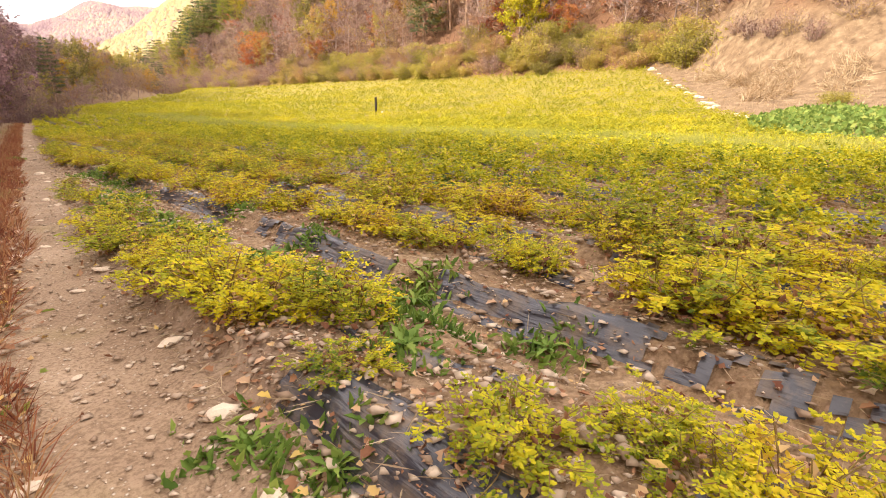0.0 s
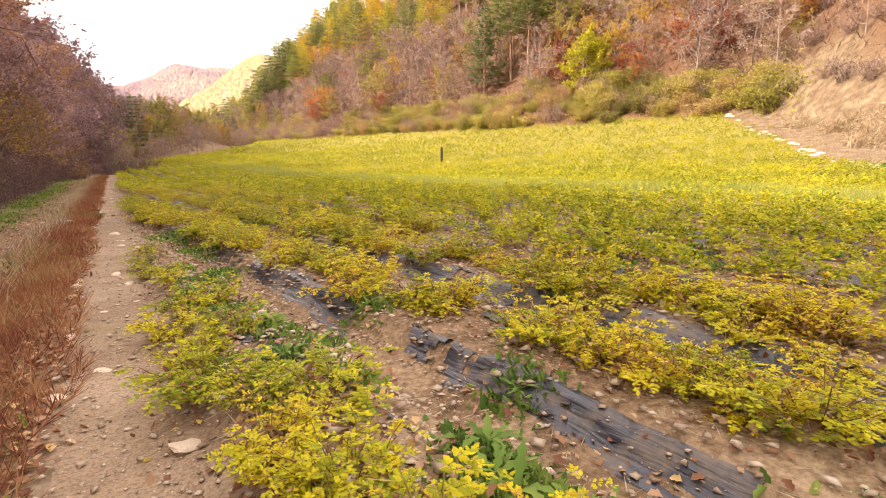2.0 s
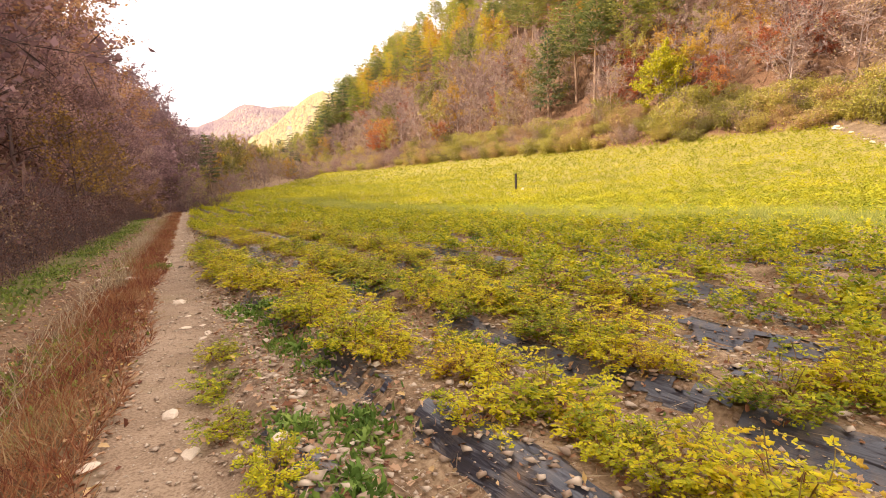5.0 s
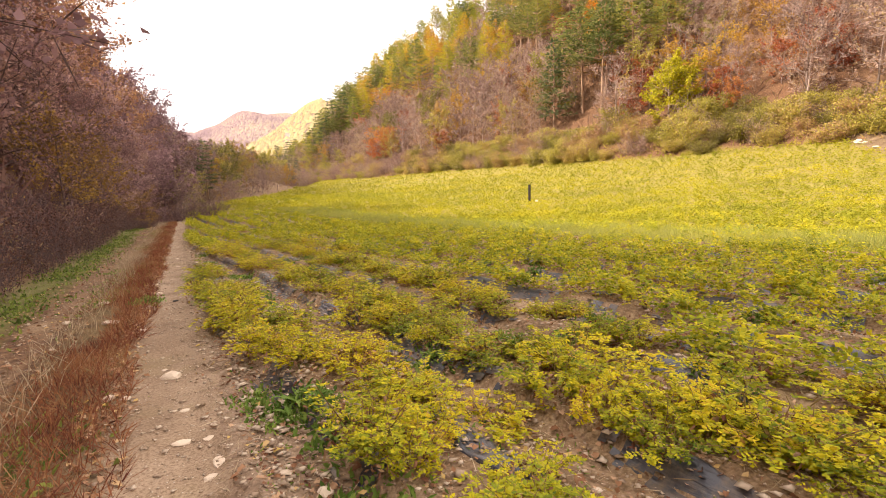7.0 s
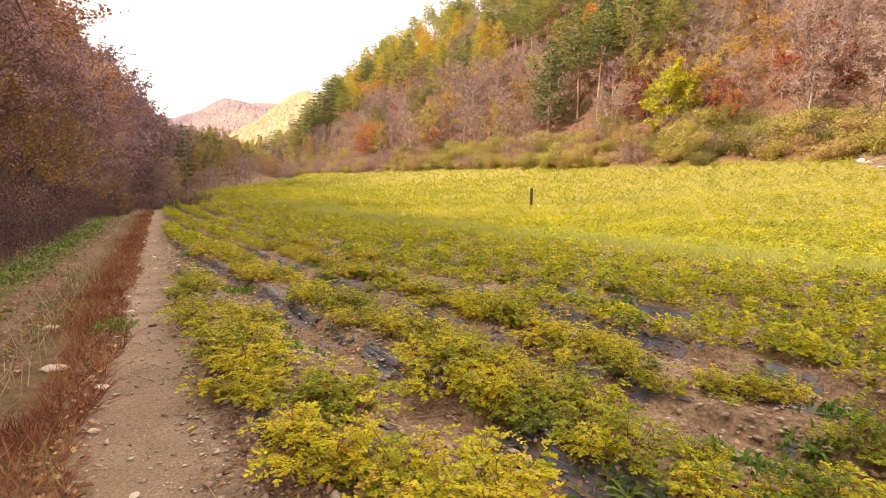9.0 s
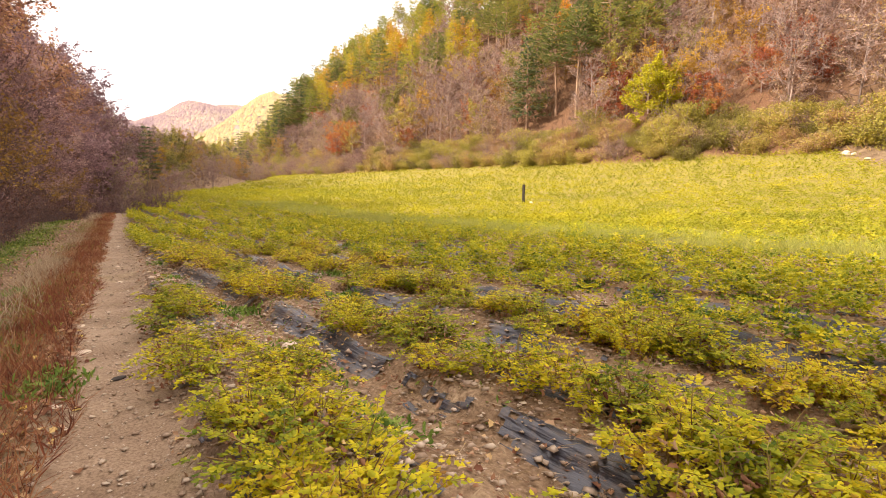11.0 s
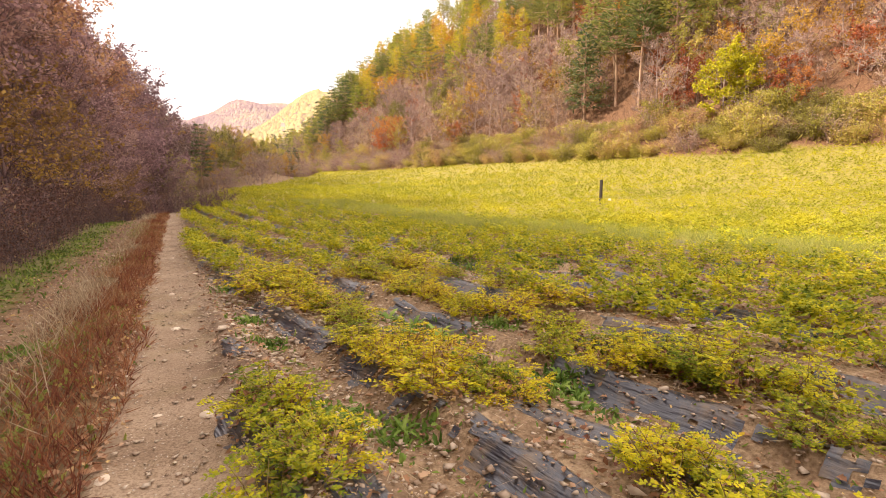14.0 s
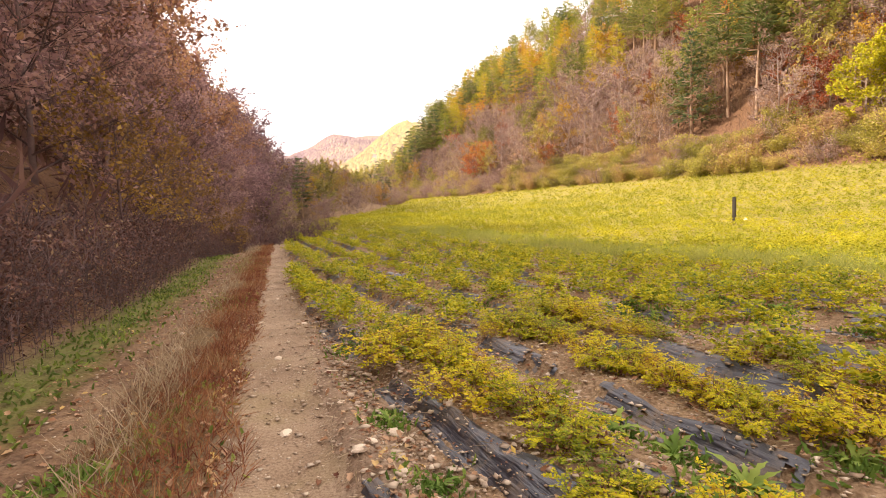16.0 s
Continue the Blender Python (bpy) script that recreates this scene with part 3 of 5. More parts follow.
def needle_tree(seed, height, spread, low, whorls, per, tufts, tuft, droop, point=1.0):
    """A conifer: straight trunk, whorls of boughs and flat sprays of needles."""
    rng = np.random.default_rng(seed)
    trunk = bent_line(rng, (0, 0, -0.3), (0, 0, 1), height + 0.3, 6, 0.015, 0.03)
    r = height * 0.014 + 0.02
    k = len(trunk) - 1
    wood = rods(trunk[:-1], trunk[1:], [r * (1 - 0.93 * j / k) for j in range(k)], [r * (1 - 0.93 * (j + 1) / k) for j in range(k)], 5)
    A, B, at, dd, ss = [], [], [], [], []
    for w in range(whorls):
        u = (w + 0.5 * rng.random()) / whorls
        t = low + (1 - low) * u
        i = min(int(t * 6), 5)
        p = trunk[i] + (trunk[i + 1] - trunk[i]) * (t * 6 - i)
        for j in range(per):
            az = 2 * math.pi * (j + rng.random() * 0.7) / per + w
            reach = spread * ((1 - u) ** point * 0.92 + 0.08) * rng.uniform(0.65, 1.15)
            d = np.array([math.cos(az), math.sin(az), 0.30 - droop * (1 - u)])
            d /= np.linalg.norm(d)
            e = p + d * reach
            A.append(p), B.append(e)
            m = max(4, int(tufts * reach / spread))
            f = rng.uniform(0.3, 1.05, m)
            side = np.array([-d[1], d[0], 0])
            off = rng.uniform(-1, 1, m) * reach * 0.30 * (1.15 - f * 0.6)
            at.append(p + d * (f * reach)[:, None] + side * off[:, None] + np.array([0, 0, 1]) * (rng.uniform(-0.12, 0.16, m) * tuft)[:, None])
            g = d + side * np.sign(off)[:, None] * 0.7 + rng.normal(size=(m, 3)) * 0.35
            dd.append(g / np.linalg.norm(g, axis=1, keepdims=True))
    wood = joined(wood, rods(A, B, r * 0.22, r * 0.05, 3))
    at, dd = np.concatenate(at), np.concatenate(dd)
    sd = np.cross(dd, [0, 0, 1.0]) + rng.normal(size=dd.shape) * 0.22
    sd /= np.linalg.norm(sd, axis=1, keepdims=True)
    return wood, kites(at, dd, sd, tuft * rng.uniform(0.7, 1.4, len(at)), tuft * 0.5, 0.2)


def shrub_shape(seed, height, spread, stems, leaves, leaf):
    """A many-stemmed bush with an uneven leafy outline."""
    rng = np.random.default_rng(seed)
    A, B, pts = [], [], []
    for j in range(stems):
        az = j * 2.4 + rng.random()
        tilt = rng.uniform(0.1, 1.0)
        line = bent_line(rng, (0.15 * spread * math.cos(az), 0.15 * spread * math.sin(az), -0.15), (math.cos(az) * tilt * spread / height, math.sin(az) * tilt * spread / height, 1), height * rng.uniform(0.6, 1.05), 4, 0.16, 0)
        A += line[:-1]
        B += line[1:]
        pts += line[1:]
    wood = rods(A, B, 0.02 * height / 2, 0.011 * height / 2, 3)
    pts = np.array(pts)
    pick = rng.integers(0, len(pts), leaves)
    at = pts[pick] + rng.normal(size=(leaves, 3)) * [spread * 0.12, spread * 0.12, height * 0.06]
    at[:, 2] = np.maximum(at[:, 2], 0.03)
    n_tw = stems * 16
    td = units(rng, n_tw, 0.6)
    wood = joined(wood, kites(pts[rng.integers(0, len(pts), n_tw)], td, across(rng, td), height * rng.uniform(0.15, 0.35, n_tw), 0.018))
    d, side = lying(rng, leaves, 0.8)
    return wood, kites(at, d, side, leaf * rng.uniform(0.6, 1.3, leaves), leaf * 0.75, 0.15)


def tree_thing(name, shape, bark, leaf, label, category, group, wood_name="trunk", leaf_name="crown"):
    """A tree or bush as one thing, waiting far below ground to be copied."""
    root = tagged(new(name), label, category, group)
    part(wood_name, mesh_of(wood_name, *shape[0], [bark]), root)
    part(leaf_name, mesh_of(leaf_name, *shape[1], [leaf]), root)
    return root


class Stand:
    """The models of one kind; the first use of a model moves it, later uses copy it."""
    def __init__(self, models):
        self.models, self.used = models, [False] * len(models)

    def put(self, rng, x, y, scale, sink=0.15, model=None, tall=None):
        k = int(rng.integers(0, len(self.models))) if model is None else model
        z = float(ground(x, y)) - sink
        m = Matrix.Translation((x, y, z)) @ Matrix.Rotation(rng.uniform(0, 6.28), 4, "Z") @ Matrix.Rotation(rng.normal() * 0.04, 4, "X")
        ob = self.models[k]
        if self.used[k]:
            ob = copy_thing(ob, m)
        self.used[k] = True
        ob.matrix_basis = m @ Matrix.Diagonal((scale, scale, scale * (tall or 1.0), 1))
        return ob

    def clear(self):
        for ob, used in zip(self.models, self.used):
            if not used:
                for o in (*ob.children_recursive, ob):
                    bpy.data.objects.remove(o)


HILL = "woods on the hill beyond the field"
stands = {
    "bare": Stand([tree_thing("bare_tree", broad_tree(10 + s, 8.5, 2.7, 0.18, 13, 1000, 0.20, 0.05, 7), M_BARK, LEAVES["bare"], "nearly bare grey-brown tree with a few pinkish leaves", "tree", HILL) for s in range(4)]),
    "larch": Stand([tree_thing("larch_tree", needle_tree(20 + s, 13.5, 3.4, 0.18 + 0.06 * s, 12, 6, 34, 0.55, 0.16, 0.8), M_PINEBARK, LEAVES["larch"], "tall larch with golden yellow-green autumn needles", "tree", HILL) for s in range(4)]),
    "pine": Stand([tree_thing("pine_tree", needle_tree(30 + s, 14.5, 3.5, 0.42 + 0.05 * (s % 3), 9, 6, 46, 0.50, 0.06, 0.5), M_PINEBARK, LEAVES["pine"], "dark green pine with a bare reddish trunk", "tree", HILL) for s in range(4)]),
    "olive": Stand([tree_thing("olive_tree", broad_tree(55 + s, 8.0, 2.7, 0.12, 14, 2000, 0.30, 0.04, 4), M_BARK, LEAVES["olive"], "broadleaf tree in dull olive and tan autumn leaf", "tree", HILL) for s in range(3)]),
    "fir": Stand([tree_thing("fir_tree", needle_tree(36 + s, 15.0, 3.1, 0.20, 12, 6, 30, 0.60, 0.20, 0.75), M_PINEBARK, LEAVES["fir"], "dark blue-green conifer with layered boughs", "tree", HILL) for s in range(2)]),
    "red": Stand([tree_thing("red_maple", broad_tree(40 + s, 6.0, 2.2, 0.12, 14, 1700, 0.26, 0.04, 5), M_BARK, LEAVES["red"], "small maple in scarlet and orange autumn leaf", "tree", HILL) for s in range(2)]),
    "amber": Stand([tree_thing("amber_tree", broad_tree(45 + s, 8.0, 2.5, 0.18, 14, 1600, 0.28, 0.04, 5), M_BARK, LEAVES["amber"], "broadleaf tree in amber-brown autumn leaf", "tree", HILL) for s in range(3)]),
    "yellow": Stand([tree_thing("yellow_tree", broad_tree(50 + s, 7.5, 2.5, 0.08, 18, 4200, 0.27, 0.03, 4), M_BARK, LEAVES["yellow"], "rounded tree in bright lemon-yellow leaf", "tree", HILL) for s in range(2)]),
    "shrub": Stand([tree_thing("olive_shrub", shrub_shape(60 + s, 2.5, 2.4, 18, 3600, 0.145), M_BARK, LEAVES["shrub"], "dense olive-brown shrub at the foot of the wood", "shrub", "shrubs along the field edge", "stem", "foliage") for s in range(4)]),
    "brush": Stand([tree_thing("bare_brush", shrub_shape(70 + s, 2.6, 2.0, 20, 700, 0.16), M_BARK, LEAVES["bare"], "bare twiggy pinkish-brown brush", "shrub", "brush on the hillside", "stem", "foliage") for s in range(3)]),
}
rng = np.random.default_rng(77)


def scatter(n, x0, x1, y0, y1, gap, accept):
    """Places at least gap apart."""
    kept, cell = [], {}
    for _ in range(n):
        x, y = rng.uniform(x0, x1), rng.uniform(y0, y1)
        if not accept(x, y):
            continue
        i, j = int(x // gap), int(y // gap)
        if all((x - a) ** 2 + (y - b) ** 2 > gap * gap for di in (-1, 0, 1) for dj in (-1, 0, 1) for a, b in cell.get((i + di, j + dj), ())):
            cell.setdefault((i, j), []).append((x, y))
            kept.append((x, y))
    return kept


# trees that stand out
stands["fir"].put(rng, 64.0, 69.0, 1.05, model=0)
for x, y, s in ((67, 182, 1.1), (69, 187, 1.2), (71, 180, 1.15), (73, 188, 1.25), (70, 194, 1.2), (75, 183, 1.2), (77, 192, 1.25), (66, 190, 1.0), (79, 186, 1.2), (74, 200, 1.2), (82, 195, 1.2), (90, 215, 1.1)):
    stands["pine" if (x + y) % 3 else "fir"].put(rng, x, y, s)
stands["pine"].put(rng, 67.5, 66.0, 1.15, model=1)
stands["pine"].put(rng, 66.0, 61.0, 1.12, model=2)
stands["pine"].put(rng, 69.0, 57.5, 1.20, model=3)
stands["pine"].put(rng, 70.5, 64.0, 1.25, model=1)
stands["pine"].put(rng, 71.0, 53.0, 1.2, model=0)
stands["yellow"].put(rng, 61.6, 46.8, 1.0, model=0)
stands["yellow"].put(rng, 63.0, 45.2, 0.8, model=1)
stands["amber"].put(rng, 70.0, 38.5, 0.8, model=0)
stands["red"].put(rng, 66.5, 36.0, 0.8, model=0)
stands["red"].put(rng, 67.3, 55.0, 0.9, model=1)
for x, y, s in ((69.5, 59.5, 0.9), (71.2, 51.0, 0.8), (63.5, 41.0, 0.75), (67.5, 30.5, 0.7), (70.0, 34.0, 0.8), (62.5, 53.5, 0.55)):
    stands["red"].put(rng, x, y, s)
for x, y, s in ((68.0, 42.5, 0.75), (64.5, 43.0, 0.8), (66.0, 49.5, 0.85)):
    stands["amber"].put(rng, x, y, s)
for dx, dy, s in ((0, 0, 1.3), (1.2, -3.5, 1.15), (0.5, 3.0, 1.05)):
    stands["red"].put(rng, 61.4 + dx, 128.0 + dy, s)
stands["amber"].put(rng, 62.5, 124.0, 0.6, model=1)
fixed = [(64.6, 69.5), (67.5, 66), (66, 61), (69, 57.5), (61.6, 46.8), (61.4, 128), (70, 38.5), (66.5, 36)]

# the wooded hill, belt by belt
for x, y in scatter(6000, 50, 145, 5, 300, 4.0, lambda x, y: 4.0 < x - field_edge(y) < 72 and y > 20 + 0.25 * (x - 58) and all((x - a) ** 2 + (y - b) ** 2 > 12 for a, b in fixed)):
    d = x - field_edge(y)
    if d > 60 and rng.random() < 0.45:
        continue
    r = rng.random()
    upper = smooth(14, 34, d + 0.06 * (y - 60) + 5 * float(wob(x, y, 0.09, 4)))
    pines = float(wob(x, y, 0.055, 7)) > 0.35 and 40 < y < 130 and d > 6
    if y < 48 and d < 45:
        kind = "bare" if r < 0.80 else "olive" if r < 0.90 and y > 34 else "bare" if r < 0.90 else "amber" if r < 0.93 else "red" if r < 0.96 else "pine"
    elif 36 < y < 90 and d > 7 and r < 0.5:
        kind = "pine" if r < 0.30 else "red" if r < 0.38 else "amber" if r < 0.44 else "larch"
    elif pines:
        kind = "pine" if r < 0.55 else "larch" if r < 0.8 else "bare" if r < 0.92 else "red"
    elif r < upper * 0.86:
        kind = "larch" if r < upper * 0.62 else "pine" if r < upper * 0.79 else "amber" if r < upper * 0.825 else "bare"
    else:
        kind = "bare" if rng.random() < 0.72 else "olive" if rng.random() < 0.55 else "amber" if rng.random() < 0.5 else "red" if rng.random() < 0.6 else "brush"
    stands[kind].put(rng, x, y, rng.uniform(0.75, 1.25), tall=rng.uniform(0.9, 1.15))
for x, y in scatter(12000, 40, 75, 14, 190, 1.38, lambda x, y: -0.2 < x - field_edge(y) < 4.8 and y > 22 + 0.3 * (x - 58)):
    stands["shrub" if rng.random() < 0.88 - 0.6 * smooth(90, 125, y) else "brush"].put(rng, x, y, rng.uniform(0.75, 1.35), tall=rng.uniform(0.75, 1.15))
# undergrowth that hides the slope
n_under = 90000
ux, uy = rng.uniform(46, 128, n_under), rng.uniform(-20, 260, n_under)
ud = ux - field_edge(uy)
keep = (ud > 3) & ((uy > 20 + 0.2 * (ux - 58)) | (ud > 6.4 + 1.6 * wob(ux, uy, 0.3, 2)))
ux, uy = ux[keep], uy[keep]
d = units(rng, len(ux), 0.9)
stuff("undergrowth", kites(rooted(ux, uy, 0.1), d, across(rng, d), rng.uniform(0.4, 1.6, len(ux)), rng.uniform(0.04, 0.16, len(ux)), 0.1), LEAVES["bracken"], "pinkish-brown undergrowth and dead bracken on the slope", "undergrowth")
n_under = 26000
ux, uy = rng.uniform(-40, 25, n_under), rng.uniform(0, 170, n_under)
keep = ux - way(uy) < -4.4
ux, uy = ux[keep], uy[keep]
d = units(rng, len(ux), 0.9)
stuff("undergrowth", kites(rooted(ux, uy, 0.1), d, across(rng, d), rng.uniform(0.5, 2.2, len(ux)), rng.uniform(0.06, 0.25, len(ux)), 0.1), LEAVES["umber"], "withered purple-brown undergrowth below the thicket", "undergrowth")
n_e = 9000
ey = rng.uniform(18, 185, n_e)
ex = field_edge(ey) + rng.uniform(-0.5, 5.0, n_e)
d = units(rng, n_e, 0.9)
stuff("edge_grass", kites(rooted(ex, ey, 0.05), d, across(rng, d), rng.uniform(0.3, 0.9, n_e), rng.uniform(0.05, 0.14, n_e), 0.1), LEAVES["shrub"], "rank olive-brown grass along the field edge", "grass")
# more trees low on the slope
for x, y in scatter(3000, 55, 95, 26, 190, 4.0, lambda x, y: 4.0 < x - field_edge(y) < 24 and all((x - a) ** 2 + (y - b) ** 2 > 14 for a, b in fixed)):
    r = rng.random()
    stands["bare" if r < 0.78 else "olive" if r < 0.90 else "amber" if r < 0.95 else "red"].put(rng, x, y, rng.uniform(0.5, 0.95), tall=rng.uniform(0.9, 1.2))
# brush on the dry slope
for x, y in scatter(1500, 46, 78, -22, 30, 2.4, lambda x, y: 6.4 + 1.2 * float(wob(x, y, 0.3, 2)) < x - field_edge(y) < 24 and y < 22 + 0.25 * (x - 58)):
    r = rng.random()
    stands["brush" if r < 0.72 else "shrub" if r < 0.82 else "amber" if r < 0.90 else "bare"].put(rng, x, y, rng.uniform(0.7, 1.2) if r < 0.82 else rng.uniform(0.45, 0.8))

for x, y, s in ((48.6, 9.5, 0.7), (49.2, 7.2, 0.8), (50.5, 11.5, 0.75), (51.5, 13.0, 0.8), (53.5, 15.2, 0.8), (49.8, 5.0, 0.8), (48.8, 2.5, 0.8), (52.2, 10.0, 0.9), (55.5, 17.0, 0.8), (50.8, 8.4, 0.9), (51.6, 6.0, 0.9), (50.9, 3.6, 0.9)):
    stands["brush"].put(rng, x, y, s)
stands["shrub"].put(rng, 36.5, 5.6, 0.5, tall=0.6)
stands["shrub"].put(rng, 37.8, 6.0, 0.5, tall=0.6)

# woods on the spur across the head of the valley
for x, y in scatter(5000, 4, 92, 100, 235, 3.3, lambda x, y: 0.085 < (x - 1.5) / (y - 12) < 0.36 and y > np.interp(x, RIM_X, RIM_Y) + 4 and x - field_edge(y) < 2 and y < 205 + 60 * ((x - 1.5) / (y - 12) > 0.25) and (y > 127 or abs((x - 1.5) / (y - 12) - 0.157) > 0.022)):
    v = (x - 1.5) / (y - 12) + 0.02 * float(wob(x, y, 0.12, 3))
    low = y < np.interp(x, RIM_X, RIM_Y) + 26
    r = rng.random()
    if low:
        kind = "bare" if r < 0.7 else "brush" if r < 0.85 else "amber"
    elif v < 0.18:
        kind = "bare" if r < 0.72 else "olive" if r < 0.9 else "amber"
    else:
        kind = "larch" if r < 0.25 else "olive" if r < 0.78 else "bare" if r < 0.95 else "amber"
    stands[kind].put(rng, x, y, rng.uniform(0.75, 1.05) * (0.6 if low else 0.55 if kind == "larch" else 1.05))
for x, y, s in ((19.3, 125.6, 0.86), (51.2, 172, 0.62), (52.5, 168, 0.58), (49.8, 175, 0.55), (53.5, 174, 0.64), (76, 255, 1.1), (80, 262, 1.15), (72, 258, 1.1), (78, 270, 1.1), (84, 268, 1.2), (69, 262, 1.0), (74, 266, 1.1), (88, 262, 1.1)):
    stands["fir"].put(rng, x, y, s)

# thicket and trees beside the path
SIDE = "thicket beside the path"
TALL = [(-8.8 - 4.5 * ((k * 7) % 5) / 5, 68 + 2.3 * k, 0.92 + 0.06 * ((k * 3) % 4)) for k in range(26)]
near_stands = {
    "purple": Stand([tree_thing("twiggy_tree", broad_tree(80 + s, 8.5, 2.9, 0.05, 19, 5200, 0.17, 0.03, 7), M_DARKBARK, LEAVES["purple"], "dense twiggy tree with withered purple-brown leaves", "tree", SIDE) for s in range(4)]),
    "thicket": Stand([tree_thing("thicket_tree", broad_tree(85 + s, 9.0, 3.1, 0.05, 14, 5200, 0.19, 0.04, 4), M_DARKBARK, LEAVES["hazed_purple"], "dense twiggy tree with withered purple-brown leaves", "tree", SIDE) for s in range(3)]),
    "mustard": Stand([tree_thing("mustard_tree", broad_tree(90 + s, 6.0, 2.5, 0.08, 15, 2200, 0.17, 0.02, 6), M_DARKBARK, LEAVES["mustard"], "small tree with thinning mustard-yellow leaves", "tree", SIDE) for s in range(2)]),
    "rust": Stand([tree_thing("tall_rust_tree", broad_tree(95 + s, 14.0, 4.0, 0.25, 20, 5200, 0.24, 0.03, 5), M_DARKBARK, LEAVES["rust"], "tall open-crowned tree with rust and amber leaves", "tree", SIDE) for s in range(2)]),
    "bush": Stand([tree_thing("dead_bush", shrub_shape(100 + s, 1.9, 1.7, 22, 900, 0.075), M_DARKBARK, LEAVES["umber"], "withered purple-brown bush at the path's edge", "shrub", SIDE, "stem", "foliage") for s in range(3)]),
}
for p, y, s, kind in ((-10.5, 64, 1.25, "rust"), (-10.0, 54, 1.15, "rust"), (-11, 76, 1.25, "rust"), (-11, 50, 1.1, "rust"), (-10.5, 88, 1.1, "rust"), (-13, 40, 1.05, "rust"),
                      (-4.5, 36, 0.8, "mustard"), (-4.4, 40.5, 0.7, "mustard"), (-5.0, 50, 0.7, "mustard"), (-2.6, 46.5, 0.45, "mustard"), (-8.5, 27, 0.9, "mustard")):
    near_stands[kind].put(rng, float(way(y)) + p, y, s)
for x, y in scatter(4200, -48, 20, 8, 150, 2.75, lambda x, y: x - float(way(y)) < -5.6 - 1.6 * smooth(26, 44, y) - 1.4 * smooth(58, 75, y)):
    p = x - float(way(y))
    if p < -32 or p < -22 and rng.random() < 0.45:
        continue
    r = rng.random()
    near_stands[("purple" if p > -9.5 and y < 62 else "thicket") if r < 0.90 or y > 70 else "mustard" if r < 0.925 else "rust"].put(rng, x, y, rng.uniform(0.75, 1.15) * (1 if r < 0.925 else 0.72))
for p, y, s in TALL:
    near_stands["thicket"].put(rng, float(way(y)) + p, y, s)
far_side = []
for x, y in scatter(2600, -30, 30, 100, 215, 3.3, lambda x, y: -34 < x - float(way(min(y, 120))) < -4.5 + 4.5 * smooth(100, 130, y) and (x - 1.5) / (y - 12) < 0.115):
    far_side.append((x, y))
far_side = np.array(far_side)
far_pieces = []
for s in range(2):
    wood, crown = broad_tree(88 + s, 9.0, 3.1, 0.05, 6, 560, 0.36, 0.08, 1)
    q = far_side[s::2]
    far_pieces.append(strewn(joined(wood, crown), rooted(q[:, 0], q[:, 1], 0.2), rng.uniform(0, 6.28, len(q)), rng.uniform(0.95, 1.5, len(q))))
stuff("valley_woods", joined(*far_pieces), LEAVES["hazed_purple"], "purple-brown woods closing the valley behind the path", "woods")
# woods on the far mountains, their colours paled for haze
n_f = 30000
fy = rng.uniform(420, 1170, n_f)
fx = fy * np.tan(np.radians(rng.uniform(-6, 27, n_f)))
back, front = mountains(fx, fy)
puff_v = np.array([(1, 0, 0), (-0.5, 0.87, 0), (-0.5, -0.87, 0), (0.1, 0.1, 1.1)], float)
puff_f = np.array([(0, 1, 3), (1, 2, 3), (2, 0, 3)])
for k, name, label in ((back >= front, "far", "autumn woods covering the far range, tinted pale pink for haze"), (back < front, "sunny", "golden woods on the far spur, paled for sun and haze")):
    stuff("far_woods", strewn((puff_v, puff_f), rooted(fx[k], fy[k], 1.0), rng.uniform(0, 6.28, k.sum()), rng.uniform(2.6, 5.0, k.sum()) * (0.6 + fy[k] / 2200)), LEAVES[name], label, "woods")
for x, y in scatter(1200, -8, 12, 6, 62, 1.35, lambda x, y: -5.4 < x - float(way(y)) < -3.3):
    near_stands["bush"].put(rng, x, y, rng.uniform(0.7, 1.15))
for x, y in ((5.2, 43.5), (6.1, 44.0), (6.9, 45.0), (7.6, 46.0), (4.6, 44.8)):
    near_stands["bush"].put(rng, x, y, 0.75)
for st in (*stands.values(), *near_stands.values()):
    st.clear()


# ---- herb field ----
STONES = ((0.775, 4.25, 0.07), (1.05, 7.92, 0.055), (1.01, 8.53, 0.06), (1.42, 12.27, 0.085), (1.50, 10.41, 0.045), (1.35, 10.83, 0.05),
          (1.77, 10.04, 0.04), (3.09, 16.14, 0.075), (1.69, 17.09, 0.055), (2.30, 18.65, 0.045), (3.04, 17.85, 0.05), (3.06, 20.70, 0.06), (3.08, 20.50, 0.045),
          (2.40, 21.08, 0.05), (2.72, 20.30, 0.05), (0.62, 1.75, 0.05), (0.70, 2.6, 0.05), (0.55, 3.9, 0.04), (0.35, 5.2, 0.05), (1.0, 14.9, 0.08), (0.92, 16.5, 0.07))
